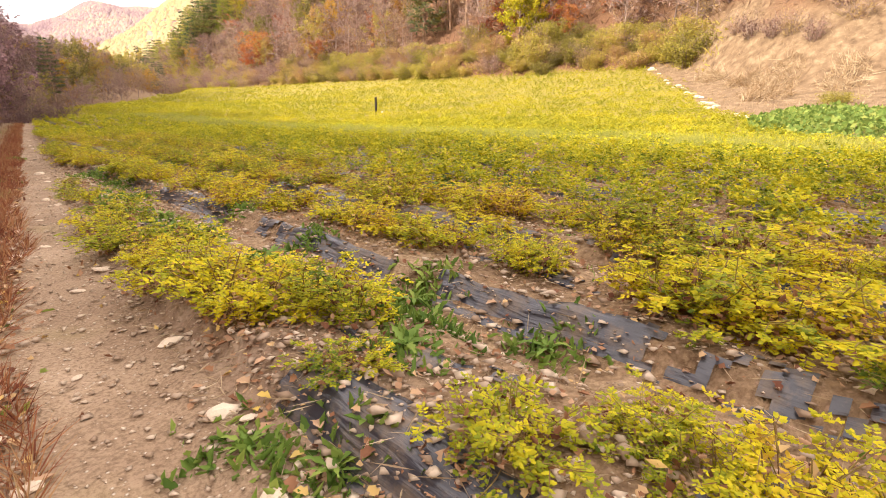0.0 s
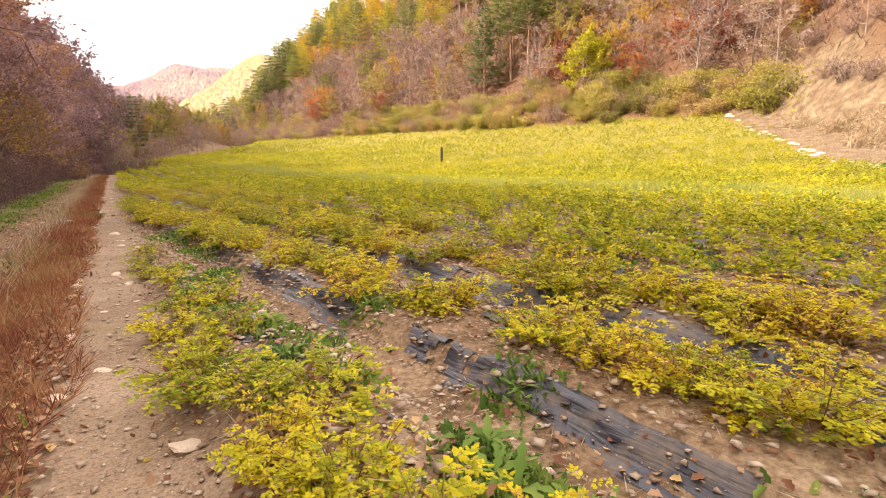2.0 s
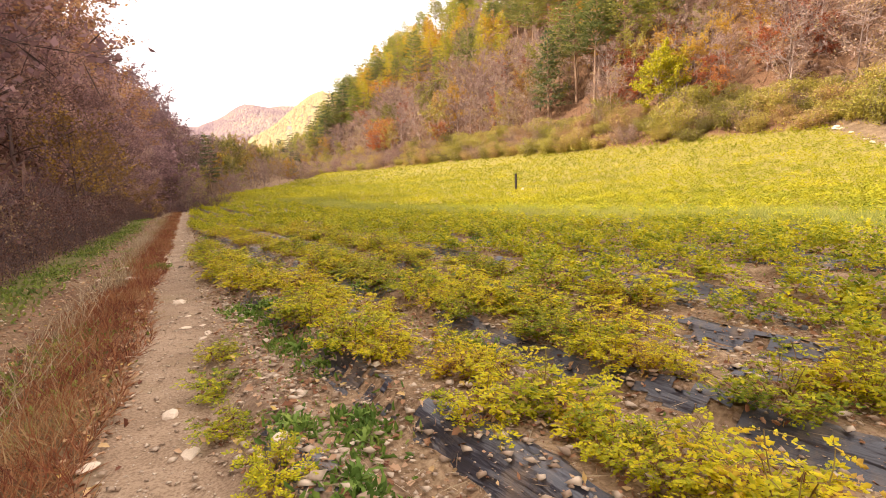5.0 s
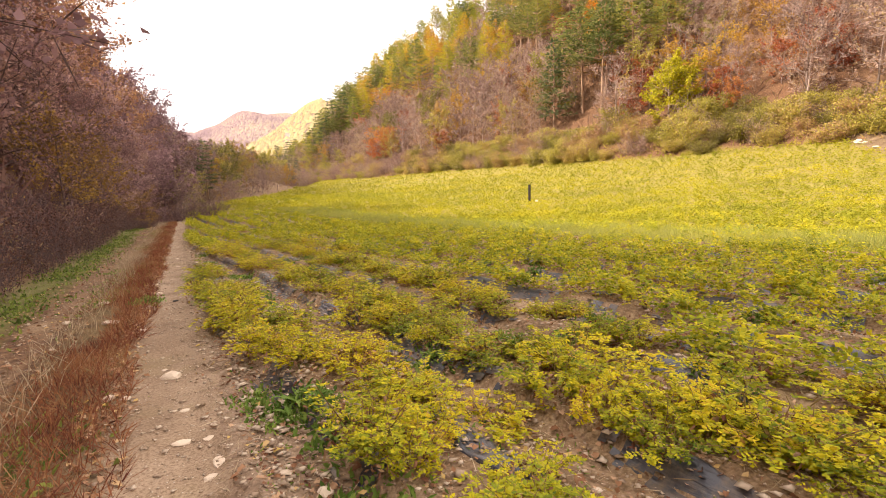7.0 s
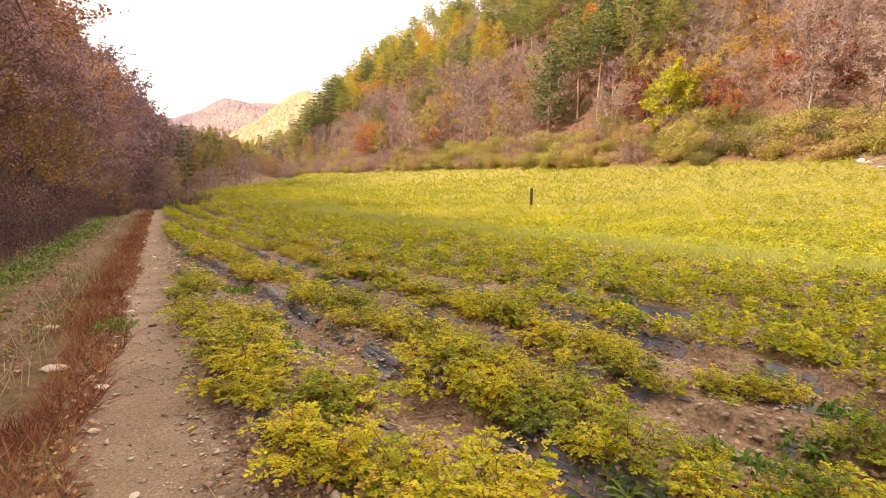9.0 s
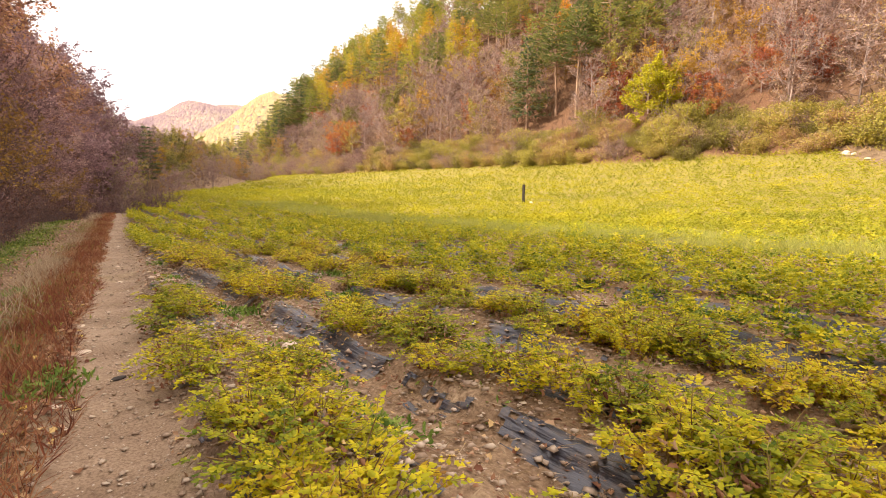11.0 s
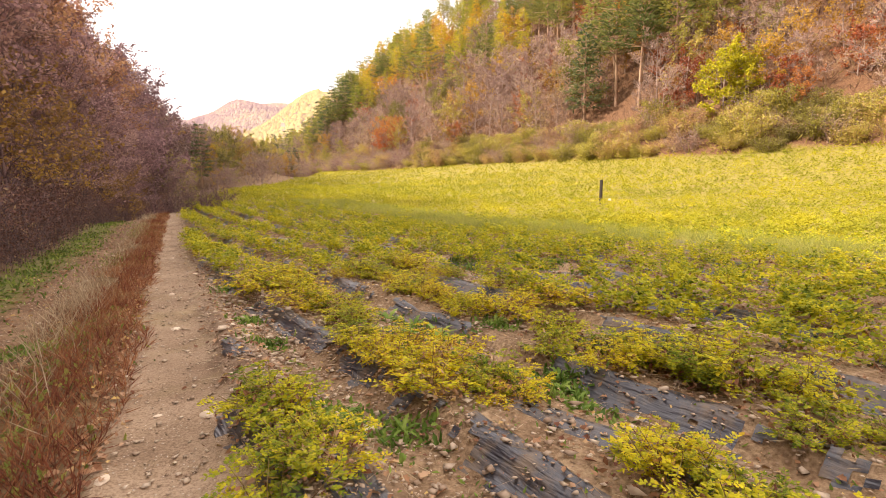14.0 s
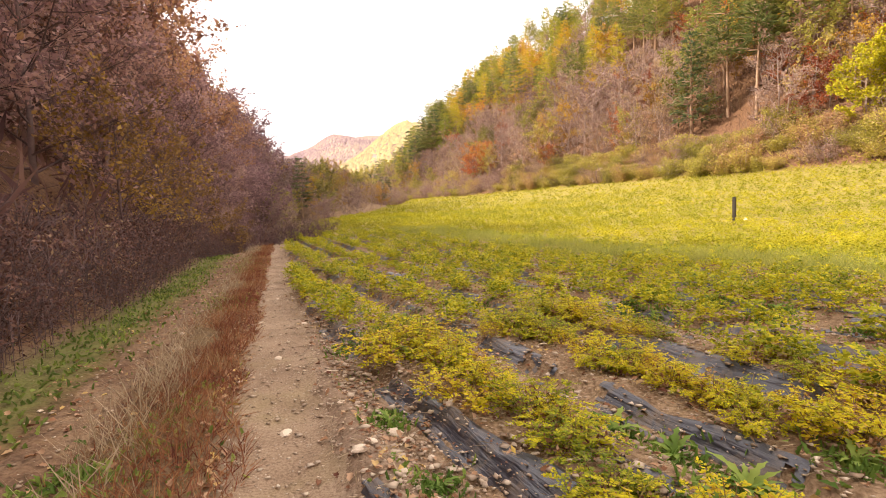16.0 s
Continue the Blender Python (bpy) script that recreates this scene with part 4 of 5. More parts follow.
WEEDS = ((4.30, 19.99, 1.25), (4.38, 19.58, 1.2), (4.38, 19.14, 1.4), (3.01, 19.88, 0.9), (2.20, 5.18, 0.85), (1.45, 3.12, 1.0), (1.6, 3.3, 1.1), (1.32, 1.51, 1.0), (1.46, 3.02, 1.0),
         (0.75, 1.20, 0.9), (0.6, 1.5, 0.7), (1.5, 5.2, 0.9), (1.4, 5.8, 1.0), (1.7, 5.0, 0.8), (1.3, 6.4, 0.8), (1.35, 4.6, 0.9), (1.55, 6.9, 0.7), (1.5, 7.6, 0.8), (2.0, 9.2, 0.8), (1.9, 11.2, 0.7), (2.9, 14.2, 0.8), (2.08, 10.12, 0.9), (2.14, 10.58, 0.9), (2.91, 15.22, 0.8), (3.01, 15.74, 1.0), (4.18, 17.89, 1.2), (4.21, 17.3, 1.1), (2.98, 17.97, 0.7),
         (4.89, 18.93, 1.0), (5.33, 21.03, 1.1), (1.15, 21.0, 0.8), (1.52, 16.45, 0.8), (1.45, 16.16, 0.7))
SCRAPS = ((2.39, 18.3, 0.8, 0.28, 0.1), (2.36, 17.4, 0.9, 0.24, -0.2), (2.44, 15.9, 0.8, 0.14, -0.05), (1.18, 5.9, 0.5, 0.18, 0.3), (0.87, 1.1, 0.7, 0.22, -0.1), (1.30, 1.42, 0.5, 0.2, 0.4), (2.10, 12.6, 0.6, 0.13, -0.1))
# stretches where the film lies open, by bed
SHOWN = {0: ((0.6, 1.6),), 1: ((-0.5, 1.9), (3.5, 8.8)), 2: ((1.6, 2.6), (4.2, 8.0), (13.3, 18.0), (19.3, 24.0)), 3: ((14.8, 17.4), (19.2, 23.4), (26, 27.5)), 4: ((12.6, 13.5), (15.0, 18.0), (19.5, 21.4)), 5: ((19.4, 21.0),), 6: ((19.8, 21.4),)}
SHOWN_RIGHT = {1: ((8.8, 11.2), (13.0, 15.0), (16.4, 18.4)), 2: ((9.6, 10.6), (12.6, 14.3), (16.5, 17.3), (19.2, 20.2)), 3: ((12.9, 13.6),), 4: ((20.2, 21.2),)}


def herb_shape(seed, height, spread):
    """A low bushy herb: arching stems, divided leaves with toothed leaflets, dry leaves at its foot."""
    rng = np.random.default_rng(seed)
    A, B, base, tip, PB, PD, PL = [], [], [], [], [], [], []
    stems = 16
    for j in range(stems):
        az = j * 2.4 + rng.uniform(-0.5, 0.5)
        tilt = rng.uniform(0.15, 1.35) if j else 0.05
        line = bent_line(rng, (0.03 * math.cos(az), 0.03 * math.sin(az), -0.03), (math.cos(az) * tilt, math.sin(az) * tilt, 1), height * rng.uniform(0.65, 1.15) * (1 + 0.12 * tilt), 6, 0.12, -0.05 * tilt)
        A += line[:-1]
        B += line[1:]
        for k in (2, 3, 3, 4, 4, 5, 5, 6, 6):
            a2 = az + rng.uniform(-1.8, 1.8)
            d = np.array([math.cos(a2), math.sin(a2), rng.uniform(-0.25, 0.45)])
            d /= np.linalg.norm(d)
            length = spread * rng.uniform(0.12, 0.24)
            PB.append(line[k]), PD.append(d), PL.append(length)
            side = np.cross(d, [0, 0, 1.0])
            side /= np.linalg.norm(side)
            for f, s in ((0.25, 1), (0.30, -1), (0.48, 1), (0.52, -1), (0.70, 0.9), (0.74, -0.9), (0.88, 0.7), (0.9, -0.7), (1.0, 0.1)):
                base.append(line[k] + d * length * f - np.array([0, 0, 0.25 * length * f * f]))
                tip.append(d * (1.0 if abs(s) < 0.5 else 0.5) + side * s + rng.normal(size=3) * 0.22 - np.array([0, 0, 0.15]))
    base, tip, PD = np.array(base), np.array(tip), np.array(PD)
    tip /= np.linalg.norm(tip, axis=1, keepdims=True)
    flat = np.cross(tip, np.array([0, 0, 1.0]) + rng.normal(size=tip.shape) * 0.35)
    flat /= np.linalg.norm(flat, axis=1, keepdims=True)
    size = rng.uniform(0.016, 0.030, len(base))
    green = lobed(base, tip, -flat, size * 1.05, size * 0.72, 0.12)
    n = 90
    a, r = rng.uniform(0, 6.28, n), spread * 0.42 * np.sqrt(rng.random(n))
    at = np.stack([r * np.cos(a), r * np.sin(a), 0.015 + 0.5 * height * rng.random(n) ** 2], -1)
    d, side = lying(rng, n, 0.5)
    size = rng.uniform(0.02, 0.045, n)
    dry = lobed(at, d, side, size, size * 0.6, 0.25)
    kind = np.concatenate([np.zeros(len(green[1]), int), np.ones(len(dry[1]), int)])
    return joined(rods(A, B, 0.0032, 0.002, 3), kites(PB, PD, across(rng, PD), PL, 0.004)), (*joined(green, dry), kind)


def loose_herb(seed, height, spread, leaves, leaf, tumble=0.4):
    """The same herb as a dome of divided leaves, for rows farther off."""
    rng = np.random.default_rng(seed)
    sprays = max(3, leaves // 7)
    d = units(rng, sprays, 0.45)
    d[:, 2] = np.abs(d[:, 2])
    lump = 0.82 + 0.18 * np.sin(3 * np.arctan2(d[:, 1], d[:, 0]) + seed)
    r = rng.uniform(0.45, 1.0, sprays) ** 0.45 * lump
    heart = d * r[:, None] * [spread / 2, spread / 2, height * 0.9]
    heart[:, 2] += 0.02
    out = d * [1, 1, 0.25] + rng.normal(size=d.shape) * 0.3
    out /= np.linalg.norm(out, axis=1, keepdims=True)
    side = np.cross(out, [0, 0, 1.0])
    side /= np.linalg.norm(side, axis=1, keepdims=True)
    at, tip = [], []
    for f, s in ((-0.9, 1), (-0.8, -1), (-0.3, 1), (-0.2, -1), (0.3, 0.8), (0.35, -0.8), (0.8, 0)):
        at.append(heart + out * f * leaf * 1.1)
        tip.append(out * (0.5 if s else 1.0) + side * s + rng.normal(size=d.shape) * 0.2)
    at, tip = np.concatenate(at), np.concatenate(tip)
    tip /= np.linalg.norm(tip, axis=1, keepdims=True)
    flat = np.cross(tip, np.array([0, 0, 1.0]) + rng.normal(size=tip.shape) * tumble)
    flat /= np.linalg.norm(flat, axis=1, keepdims=True)
    return kites(at, tip, -flat, leaf * rng.uniform(0.75, 1.25, len(at)), leaf * 0.75, 0.2)


def crop_places(x0, x1, y0, y1, gap):
    out = []
    row = math.ceil((x0 - FIRST_ROW) / PITCH) - 1
    while FIRST_ROW + row * PITCH < x1:
        left = FIRST_ROW + row * PITCH
        y = y0 + rng.random() * gap
        while y < y1:
            out.append((left + 0.42 + rng.choice((-0.17, 0.17)) + rng.normal() * 0.05, y))
            y += gap * rng.uniform(0.75, 1.35)
        row += 1
    a = np.array(out)
    ok = (in_crop(a[:, 0], a[:, 1]) > 0.05) & (a[:, 0] > x0) & (a[:, 0] < x1)
    return a[ok]


GREEN_ROWS = (11.6, 14.9)      # rows of another, feathery crop
herbs = []
for s in range(7):
    stem, leaf = herb_shape(200 + s, 0.26 + 0.02 * (s % 4), 0.50)
    root = tagged(new("herb_plant"), "low herb plant with yellowing toothed leaves on mulched bed", "herb", "herb crop rows")
    part("stalk", mesh_of("stalk", *stem, [M_STEM]), root)
    part("foliage", mesh_of("foliage", *leaf[:2], [M_CROP, M_FALLEN], leaf[2]), root)
    herbs.append(root)
rng = np.random.default_rng(5)
all_near = np.concatenate([crop_places(0.4, 16.0, -2.5, 48.0, 0.20), crop_places(0.4, 9.0, -0.6, 23.0, 1.4) + [0.36, 0]])
vigour = 0.5 + 0.5 * wob(all_near[:, 0], all_near[:, 1], 1.3, 3) * 0.8 + 0.2 * wob(all_near[:, 0], all_near[:, 1], 3.1, 8)
keep = rng.random(len(all_near)) < np.clip(0.72 + 0.5 * vigour + 0.05 * np.clip(all_near[:, 0] - way(all_near[:, 1]) - 3, 0, 8), 0, 1)
weed_spots = np.array(WEEDS)[:, :2]
keep &= np.hypot(all_near[:, None, 0] - weed_spots[None, :, 0], all_near[:, None, 1] - weed_spots[None, :, 1]).min(1) > 0.24
at_row = np.floor((all_near[:, 0] - FIRST_ROW + 0.3) / PITCH).astype(int)
across_bed = all_near[:, 0] - FIRST_ROW - at_row * PITCH
keep &= ~((at_row <= 1) & (all_near[:, 1] > 19.0))
for spans, lo, hi in ((SHOWN, -0.3, 0.30), (SHOWN_RIGHT, 0.55, 0.96)):
    for row, stretches in spans.items():
        for a, b in stretches:
            keep &= ~((at_row == row) & (across_bed > lo) & (across_bed < hi) & (all_near[:, 1] > a) & (all_near[:, 1] < b) & (rng.random(len(keep)) < 0.4))
            # and the next bed's overhang
            keep &= ~((at_row == row - 1) & (across_bed > 0.85) & (all_near[:, 1] > a - 0.3) & (all_near[:, 1] < b) & (lo < 0))
all_near, vigour = all_near[keep], vigour[keep]
p_near = all_near[:, 0] - way(all_near[:, 1])
close = (p_near < 3.9) & (all_near[:, 1] > -0.6) & (all_near[:, 1] < 23.0)
picked = np.flatnonzero(close)
for k, i in enumerate(picked):
    x, y = all_near[i]
    size = (0.72 + 0.42 * vigour[i]) * rng.uniform(0.7, 1.3)
    m = Matrix.Translation((x, y, float(ground(x, y)) + 0.005)) @ Matrix.Rotation(rng.uniform(0, 6.28), 4, "Z") @ Matrix.Rotation(rng.normal() * 0.08, 4, "X")
    ob = herbs[k % 7] if k < 7 else copy_thing(herbs[k % 7], m)
    ob.matrix_basis = m @ Matrix.Diagonal((size, size, size * rng.uniform(0.8, 1.1), 1))
feather_near = (all_near[:, 0] > GREEN_ROWS[0]) & (all_near[:, 0] < GREEN_ROWS[1])
mixed = feather_near & (rng.random(len(all_near)) < 0.75)
rest = all_near[~close & ~mixed]
rv = vigour[~close & ~mixed]
pieces = []
for s in range(3):
    q = rest[s::3]
    pieces.append(strewn(loose_herb(300 + s, 0.34, 0.50, 203, 0.044, 0.5), rooted(q[:, 0], q[:, 1]), rng.uniform(0, 6.28, len(q)), (0.8 + 0.4 * rv[s::3]) * rng.uniform(0.8, 1.15, len(q))))
# self-sown plants between the beds
q = rest[rest[:, 0] - way(rest[:, 1]) > 4.2]
q = q + np.stack([rng.uniform(0.35, 0.9, len(q)), rng.uniform(-0.2, 0.2, len(q))], -1)
q = q[(in_crop(q[:, 0], q[:, 1]) > 0.05) & (rng.random(len(q)) < np.clip(0.02 + 0.09 * (q[:, 0] - way(q[:, 1]) - 4), 0, 0.95))]
pieces.append(strewn(loose_herb(305, 0.28, 0.50, 100, 0.055, 0.5), rooted(q[:, 0], q[:, 1]), rng.uniform(0, 6.28, len(q)), rng.uniform(0.7, 1.15, len(q))))
stuff("crop_rows", joined(*pieces), M_CROP, "rows of low herbs with yellowing leaves on black film", "herb crop")

far_places = crop_places(16.0, 60.0, 2.0, 170.0, 0.42)
extra = crop_places(1.0, 16.0, 48.0, 100.0, 0.42)
far_places = np.concatenate([far_places, extra])
q = far_places
away = np.hypot(q[:, 0], q[:, 1] - 12)
thin = rng.random(len(q)) < 0.55
q0, q1, q2, q3 = q[away < 27], q[(away >= 27) & (away < 44)], q[(away >= 44) & (away < 75)], q[(away >= 75) & thin]
q0 = np.concatenate([q0, q0 + rng.normal(size=q0.shape) * 0.2, q0 + rng.normal(size=q0.shape) * 0.4 + [0.55, 0]])
slope_c = strewn(loose_herb(312, 0.33, 0.58, 84, 0.060, 0.5), rooted(q0[:, 0], q0[:, 1]), rng.uniform(0, 6.28, len(q0)), rng.uniform(0.6, 1.2, len(q0)))
q1 = np.concatenate([q1, q1 + rng.normal(size=q1.shape) * 0.2, q1 + rng.normal(size=q1.shape) * 0.4 + [0.55, 0]])
slope_a = strewn(loose_herb(310, 0.32, 0.66, 49, 0.066, 0.5), rooted(q1[:, 0], q1[:, 1]), rng.uniform(0, 6.28, len(q1)), rng.uniform(0.6, 1.2, len(q1)))
q2 = np.concatenate([q2, q2 + rng.normal(size=q2.shape) * 0.4 + [0.55, 0]])
slope_b = strewn(loose_herb(311, 0.32, 0.80, 28, 0.092, 0.5), rooted(q2[:, 0], q2[:, 1]), rng.uniform(0, 6.28, len(q2)), rng.uniform(0.6, 1.25, len(q2)))
slope_d = strewn(loose_herb(313, 0.34, 1.10, 21, 0.15, 0.5), rooted(q3[:, 0], q3[:, 1]), rng.uniform(0, 6.28, len(q3)), rng.uniform(0.7, 1.25, len(q3)))
stuff("crop_slope", joined(slope_a, slope_b, slope_c, slope_d), M_CROPFAR, "yellow herb crop covering the rising slope", "herb crop")
q = all_near[feather_near]
q = np.concatenate([q + rng.normal(size=q.shape) * 0.3 + [0.3 * k, 0] for k in range(3)])
fr = np.random.default_rng(8)
fd = units(fr, 46, 1.3)
plume = kites(fr.normal(size=(46, 3)) * [0.2, 0.2, 0] + [0, 0, 0.05], fd, across(fr, fd), fr.uniform(0.16, 0.36, 46), 0.011)
stuff("feathery_crop", strewn(plume, rooted(q[:, 0], q[:, 1]), rng.uniform(0, 6.28, len(q)), rng.uniform(0.7, 1.15, len(q))), M_FEATHER, "pale green feathery plants in a strip across the field", "herb crop")


# ---- black film on the beds ----
def film_sheet(row, shift, width, shown, parent):
    """One torn length of film along an edge of a bed."""
    left = FIRST_ROW + row * PITCH + shift
    y0, y1 = -2.5, min(46.0, (left + 0.35) / 0.107)
    if y1 - y0 < 1.5:
        return
    seed = row + 20 * (shift > 0.3)
    ts = np.linspace(0, 1, 15)
    yy = np.arange(y0, y1, 0.055)
    T, Y = np.meshgrid(ts, yy)
    X = left + T * (width + 0.07 * np.sin(Y * 0.9 + 2 * seed)) + 0.03 * np.sin(Y * 1.9 + seed) + 0.02 * np.sin(Y * 5.3 + 2 * seed)
    folds = np.sin(T * 46 + 2.0 * np.sin(Y * 2.3 + seed)) * np.sin(Y * 1.1 + seed) ** 2 + 0.5 * np.sin(T * 71 + 1.5 * np.sin(Y * 1.7 + seed))
    Z = ground(X, Y) + 0.014 + 0.008 * folds + 0.008 * wob(X, Y, 17, seed)
    Z = Z - 0.03 * (np.abs(T - 0.5) * 2) ** 10
    i = np.arange(X.size).reshape(X.shape)
    F = np.stack([i[:-1, :-1], i[:-1, 1:], i[1:, 1:], i[1:, :-1]], -1).reshape(-1, 4)
    cx, cy = (X[:-1, :-1] + 0.012).ravel(), (Y[:-1, :-1] + 0.02).ravel()
    torn = wob(cx, cy, 2.2, seed) + 0.5 * wob(cx, cy, 6.5, seed + 3) + 0.35 * wob(cx, cy, 19, seed + 5) + 0.25 * wob(cx, cy, 47, seed + 2)
    whole = np.zeros_like(cy)
    for a, b in shown.get(row, ()):
        whole = np.maximum(whole, smooth(a - 0.25, a + 0.1, cy) * (1 - smooth(b - 0.1, b + 0.25, cy)))
    F = F[(torn < -0.15 - 0.2 * (shift > 0.3) + 0.50 * whole) & (in_crop(cx, cy) > 0.2) & (cx - way(cy) > 0.40 + 0.1 * wob(cx, cy, 5, 1))]
    part("sheet", mesh_of("sheet", np.stack([X, Y, Z], -1).reshape(-1, 3), F, [M_FILM], flat=False), parent)


for row in range(0, 13):
    film = tagged(new("mulch_film"), "torn black plastic mulch film, muddy and wrinkled, over a bed", "plastic film", "mulch films on the beds")
    film_sheet(row, -0.05, 0.29, SHOWN, film)
    film_sheet(row, 0.52, 0.20, SHOWN_RIGHT, film)


def loose_film(x, y, length, width, turn):
    """A torn, crumpled end of film lying beside the track."""
    ts, ss = np.linspace(-0.5, 0.5, 12), np.linspace(-0.5, 0.5, 22)
    T, S = np.meshgrid(ts, ss)
    w = width * (0.75 + 0.3 * np.sin(S * 7 + x))
    U, W = T * w, S * length
    c, s = math.cos(turn), math.sin(turn)
    X, Y = x + U * c - W * s, y + U * s + W * c
    Z = ground(X, Y) + 0.014 + 0.004 * np.sin(T * 14 + 3 * S + x) + 0.012 * wob(X, Y, 14, 2) - 0.02 * (np.abs(T) * 2) ** 6
    i = np.arange(X.size).reshape(X.shape)
    F = np.stack([i[:-1, :-1], i[:-1, 1:], i[1:, 1:], i[1:, :-1]], -1).reshape(-1, 4)
    tagged(new("film_scrap", mesh_of("film_scrap", np.stack([X, Y, Z], -1).reshape(-1, 3), F, [M_FILM], flat=False)), "crumpled scrap of black mulch film beside the track", "plastic film", "loose film scraps")


for args in SCRAPS:
    loose_film(*args)


# ---- weeds ----
def rosette(seed, leaves, size):
    """A ground-hugging rosette of long jagged leaves."""
    r = np.random.default_rng(seed)
    V, F, off = [], [], 0
    for j in range(leaves):
        az = 0.0
        rise = r.uniform(0.15, 0.9)
        length = size * r.uniform(0.7, 1.15)
        d, s = np.array([math.cos(az), math.sin(az)]), np.array([-math.sin(az), math.cos(az)])
        pts = []
        for k in range(8):
            t = k / 7
            h = length * (rise * t - 0.75 * rise * t * t * 1.1) + 0.01
            w = length * 0.095 * math.sin(math.pi * (0.08 + 0.85 * t ** 0.8)) * (1.25 if k % 2 else 0.6)
            c = d * length * t * 0.9
            for q in (-w, 0, w):
                pts.append((*(c + s * q), h + (0.25 * abs(q))))
        V += pts
        for k in range(7):
            for q in range(2):
                a = off + k * 3 + q
                F += [(a, a + 1, a + 4), (a, a + 4, a + 3)]
        off += 24
    return np.array(V), np.array(F)


leaf_meshes = [mesh_of("leaf", *rosette(500 + s, 1, 0.20), [M_WEED]) for s in range(5)]
weed_places = list(WEEDS)
for _ in range(400):
    x, y = rng.uniform(0.5, 9), rng.uniform(0.8, 27)
    p = x - float(way(y))
    r = float(row_place(np.array(x)))
    if len(weed_places) < 110 and 0.7 < p < 6.5 and (r > 0.5 or r < 0.15) and float(wob(x, y, 0.9, 5)) > 0.0:
        weed_places.append((x, y, rng.uniform(0.6, 1.15)))
for k, (x, y, s) in enumerate(weed_places):
    ob = tagged(new("weed_rosette"), "fresh green weed with long jagged leaves on stony soil", "weed", "green weeds among the herbs")
    s *= 0.85
    ob.matrix_basis = pose(x, y, float(ground(x, y)) + 0.004, rng.normal() * 4, rng.normal() * 4, rng.uniform(0, 360)) @ Matrix.Diagonal((s, s, s, 1))
    for j in range(int(rng.integers(11, 16))):
        leaf = part("leaf", leaf_meshes[int(rng.integers(0, 5))], ob)
        q = rng.uniform(0.65, 1.15)
        leaf.matrix_basis = pose(0, 0, 0.004 + 0.001 * j, 0, rng.uniform(-22, 6), j * 137.5 + rng.uniform(-15, 15)) @ Matrix.Diagonal((q, q, q, 1))
# leafy weeds round the rosettes
wp = np.array(weed_places)
i = rng.integers(0, len(wp), 19000)
wx, wy = wp[i, 0] + rng.normal(size=19000) * 0.10, wp[i, 1] + rng.normal(size=19000) * 0.12
d = units(rng, 19000, 0.7)
stuff("leafy_weeds", lobed(rooted(wx, wy), d, across(rng, d), rng.uniform(0.03, 0.09, 19000), rng.uniform(0.015, 0.04, 19000)), M_WEED, "clumps of leafy green weeds between the beds", "weeds")
# withered leaves under the crop
n = 60000
i = rng.integers(0, len(all_near), n)
wx, wy = all_near[i, 0] + rng.normal(size=n) * 0.16, all_near[i, 1] + rng.normal(size=n) * 0.16
k = (wx - way(wy) < 10) & (wy < 36)
at = rooted(wx[k], wy[k])
at[:, 2] += 0.015 + 0.09 * rng.random(len(at)) ** 2
d = units(rng, len(at), 0.1)
stuff("withered_leaves", kites(at, d, across(rng, d), rng.uniform(0.02, 0.06, len(at)), rng.uniform(0.012, 0.035, len(at)), 0.2), M_FALLEN, "withered brown leaves below the herbs", "leaves")
# small weeds and seedlings
n_w = 15000
wx, wy = rng.uniform(0.2, 14, n_w * 4), rng.uniform(-1, 36, n_w * 4)
patchy = wob(wx, wy, 0.8, 9) + 0.5 * wob(wx, wy, 2.3, 4)
keep = (patchy > 0.40) & (wx - way(wy) > 0.45)
wx, wy = wx[keep][:n_w], wy[keep][:n_w]
d = units(rng, len(wx), 0.7)
stuff("small_weeds", kites(rooted(wx, wy), d, across(rng, d), rng.uniform(0.02, 0.055, len(wx)), rng.uniform(0.01, 0.022, len(wx)), 0.2), M_WEED, "small green weeds and seedlings between the beds", "weeds")


# ---- grass strips of the cart track ----
def blades(n, x, y, long_, wide, up, bunch=0.0):
    d = units(rng, n, up)
    return kites(rooted(x, y, 0.01), d, across(rng, d), long_, wide, 0.05, 0.3)


n = 70000
gy = 44 * rng.random(n) ** 1.35
half = 0.42 + 0.07 * np.sin(gy * 1.3) + 0.05 * np.sin(gy * 3.7)
gp = -0.66 + np.clip(rng.normal(size=n) * 0.6, -1.2, 0.82) * half
bare_patch = (wob(gp * 2, gy, 1.1, 6) < -0.55) & (gp < -0.7)
gx = (way(gy) + gp)
k = ~bare_patch
gx, gy, gp = gx[k], gy[k], gp[k]
stuff("red_grass", blades(len(gx), gx, gy, rng.uniform(0.05, 0.25, len(gx)) * (0.75 + 0.25 * np.cos((gp + 0.6) * 3)), rng.uniform(0.003, 0.008, len(gx)), 0.9), M_REDGRASS, "rust-red dead grass along the middle of the track", "grass")
n = 7000
gy = rng.uniform(0, 44, n)
gx = way(gy) - 0.88 + rng.normal(size=n) * 0.24
k = wob(gx, gy, 0.7, 3) > -0.1
gx, gy = gx[k], gy[k]
d = units(rng, len(gx), 0.6)
stuff("strip_weeds", lobed(rooted(gx, gy), d, across(rng, d), rng.uniform(0.03, 0.085, len(gx)), rng.uniform(0.02, 0.05, len(gx)), 0.2), M_VERGE, "low green weeds in the middle of the track", "weeds")
n = 3200
gy = np.concatenate([22.6 + rng.normal(size=500) * 1.1, rng.uniform(3, 44, n - 500)])
gx = way(gy) - 1.02 + rng.normal(size=n) * 0.14
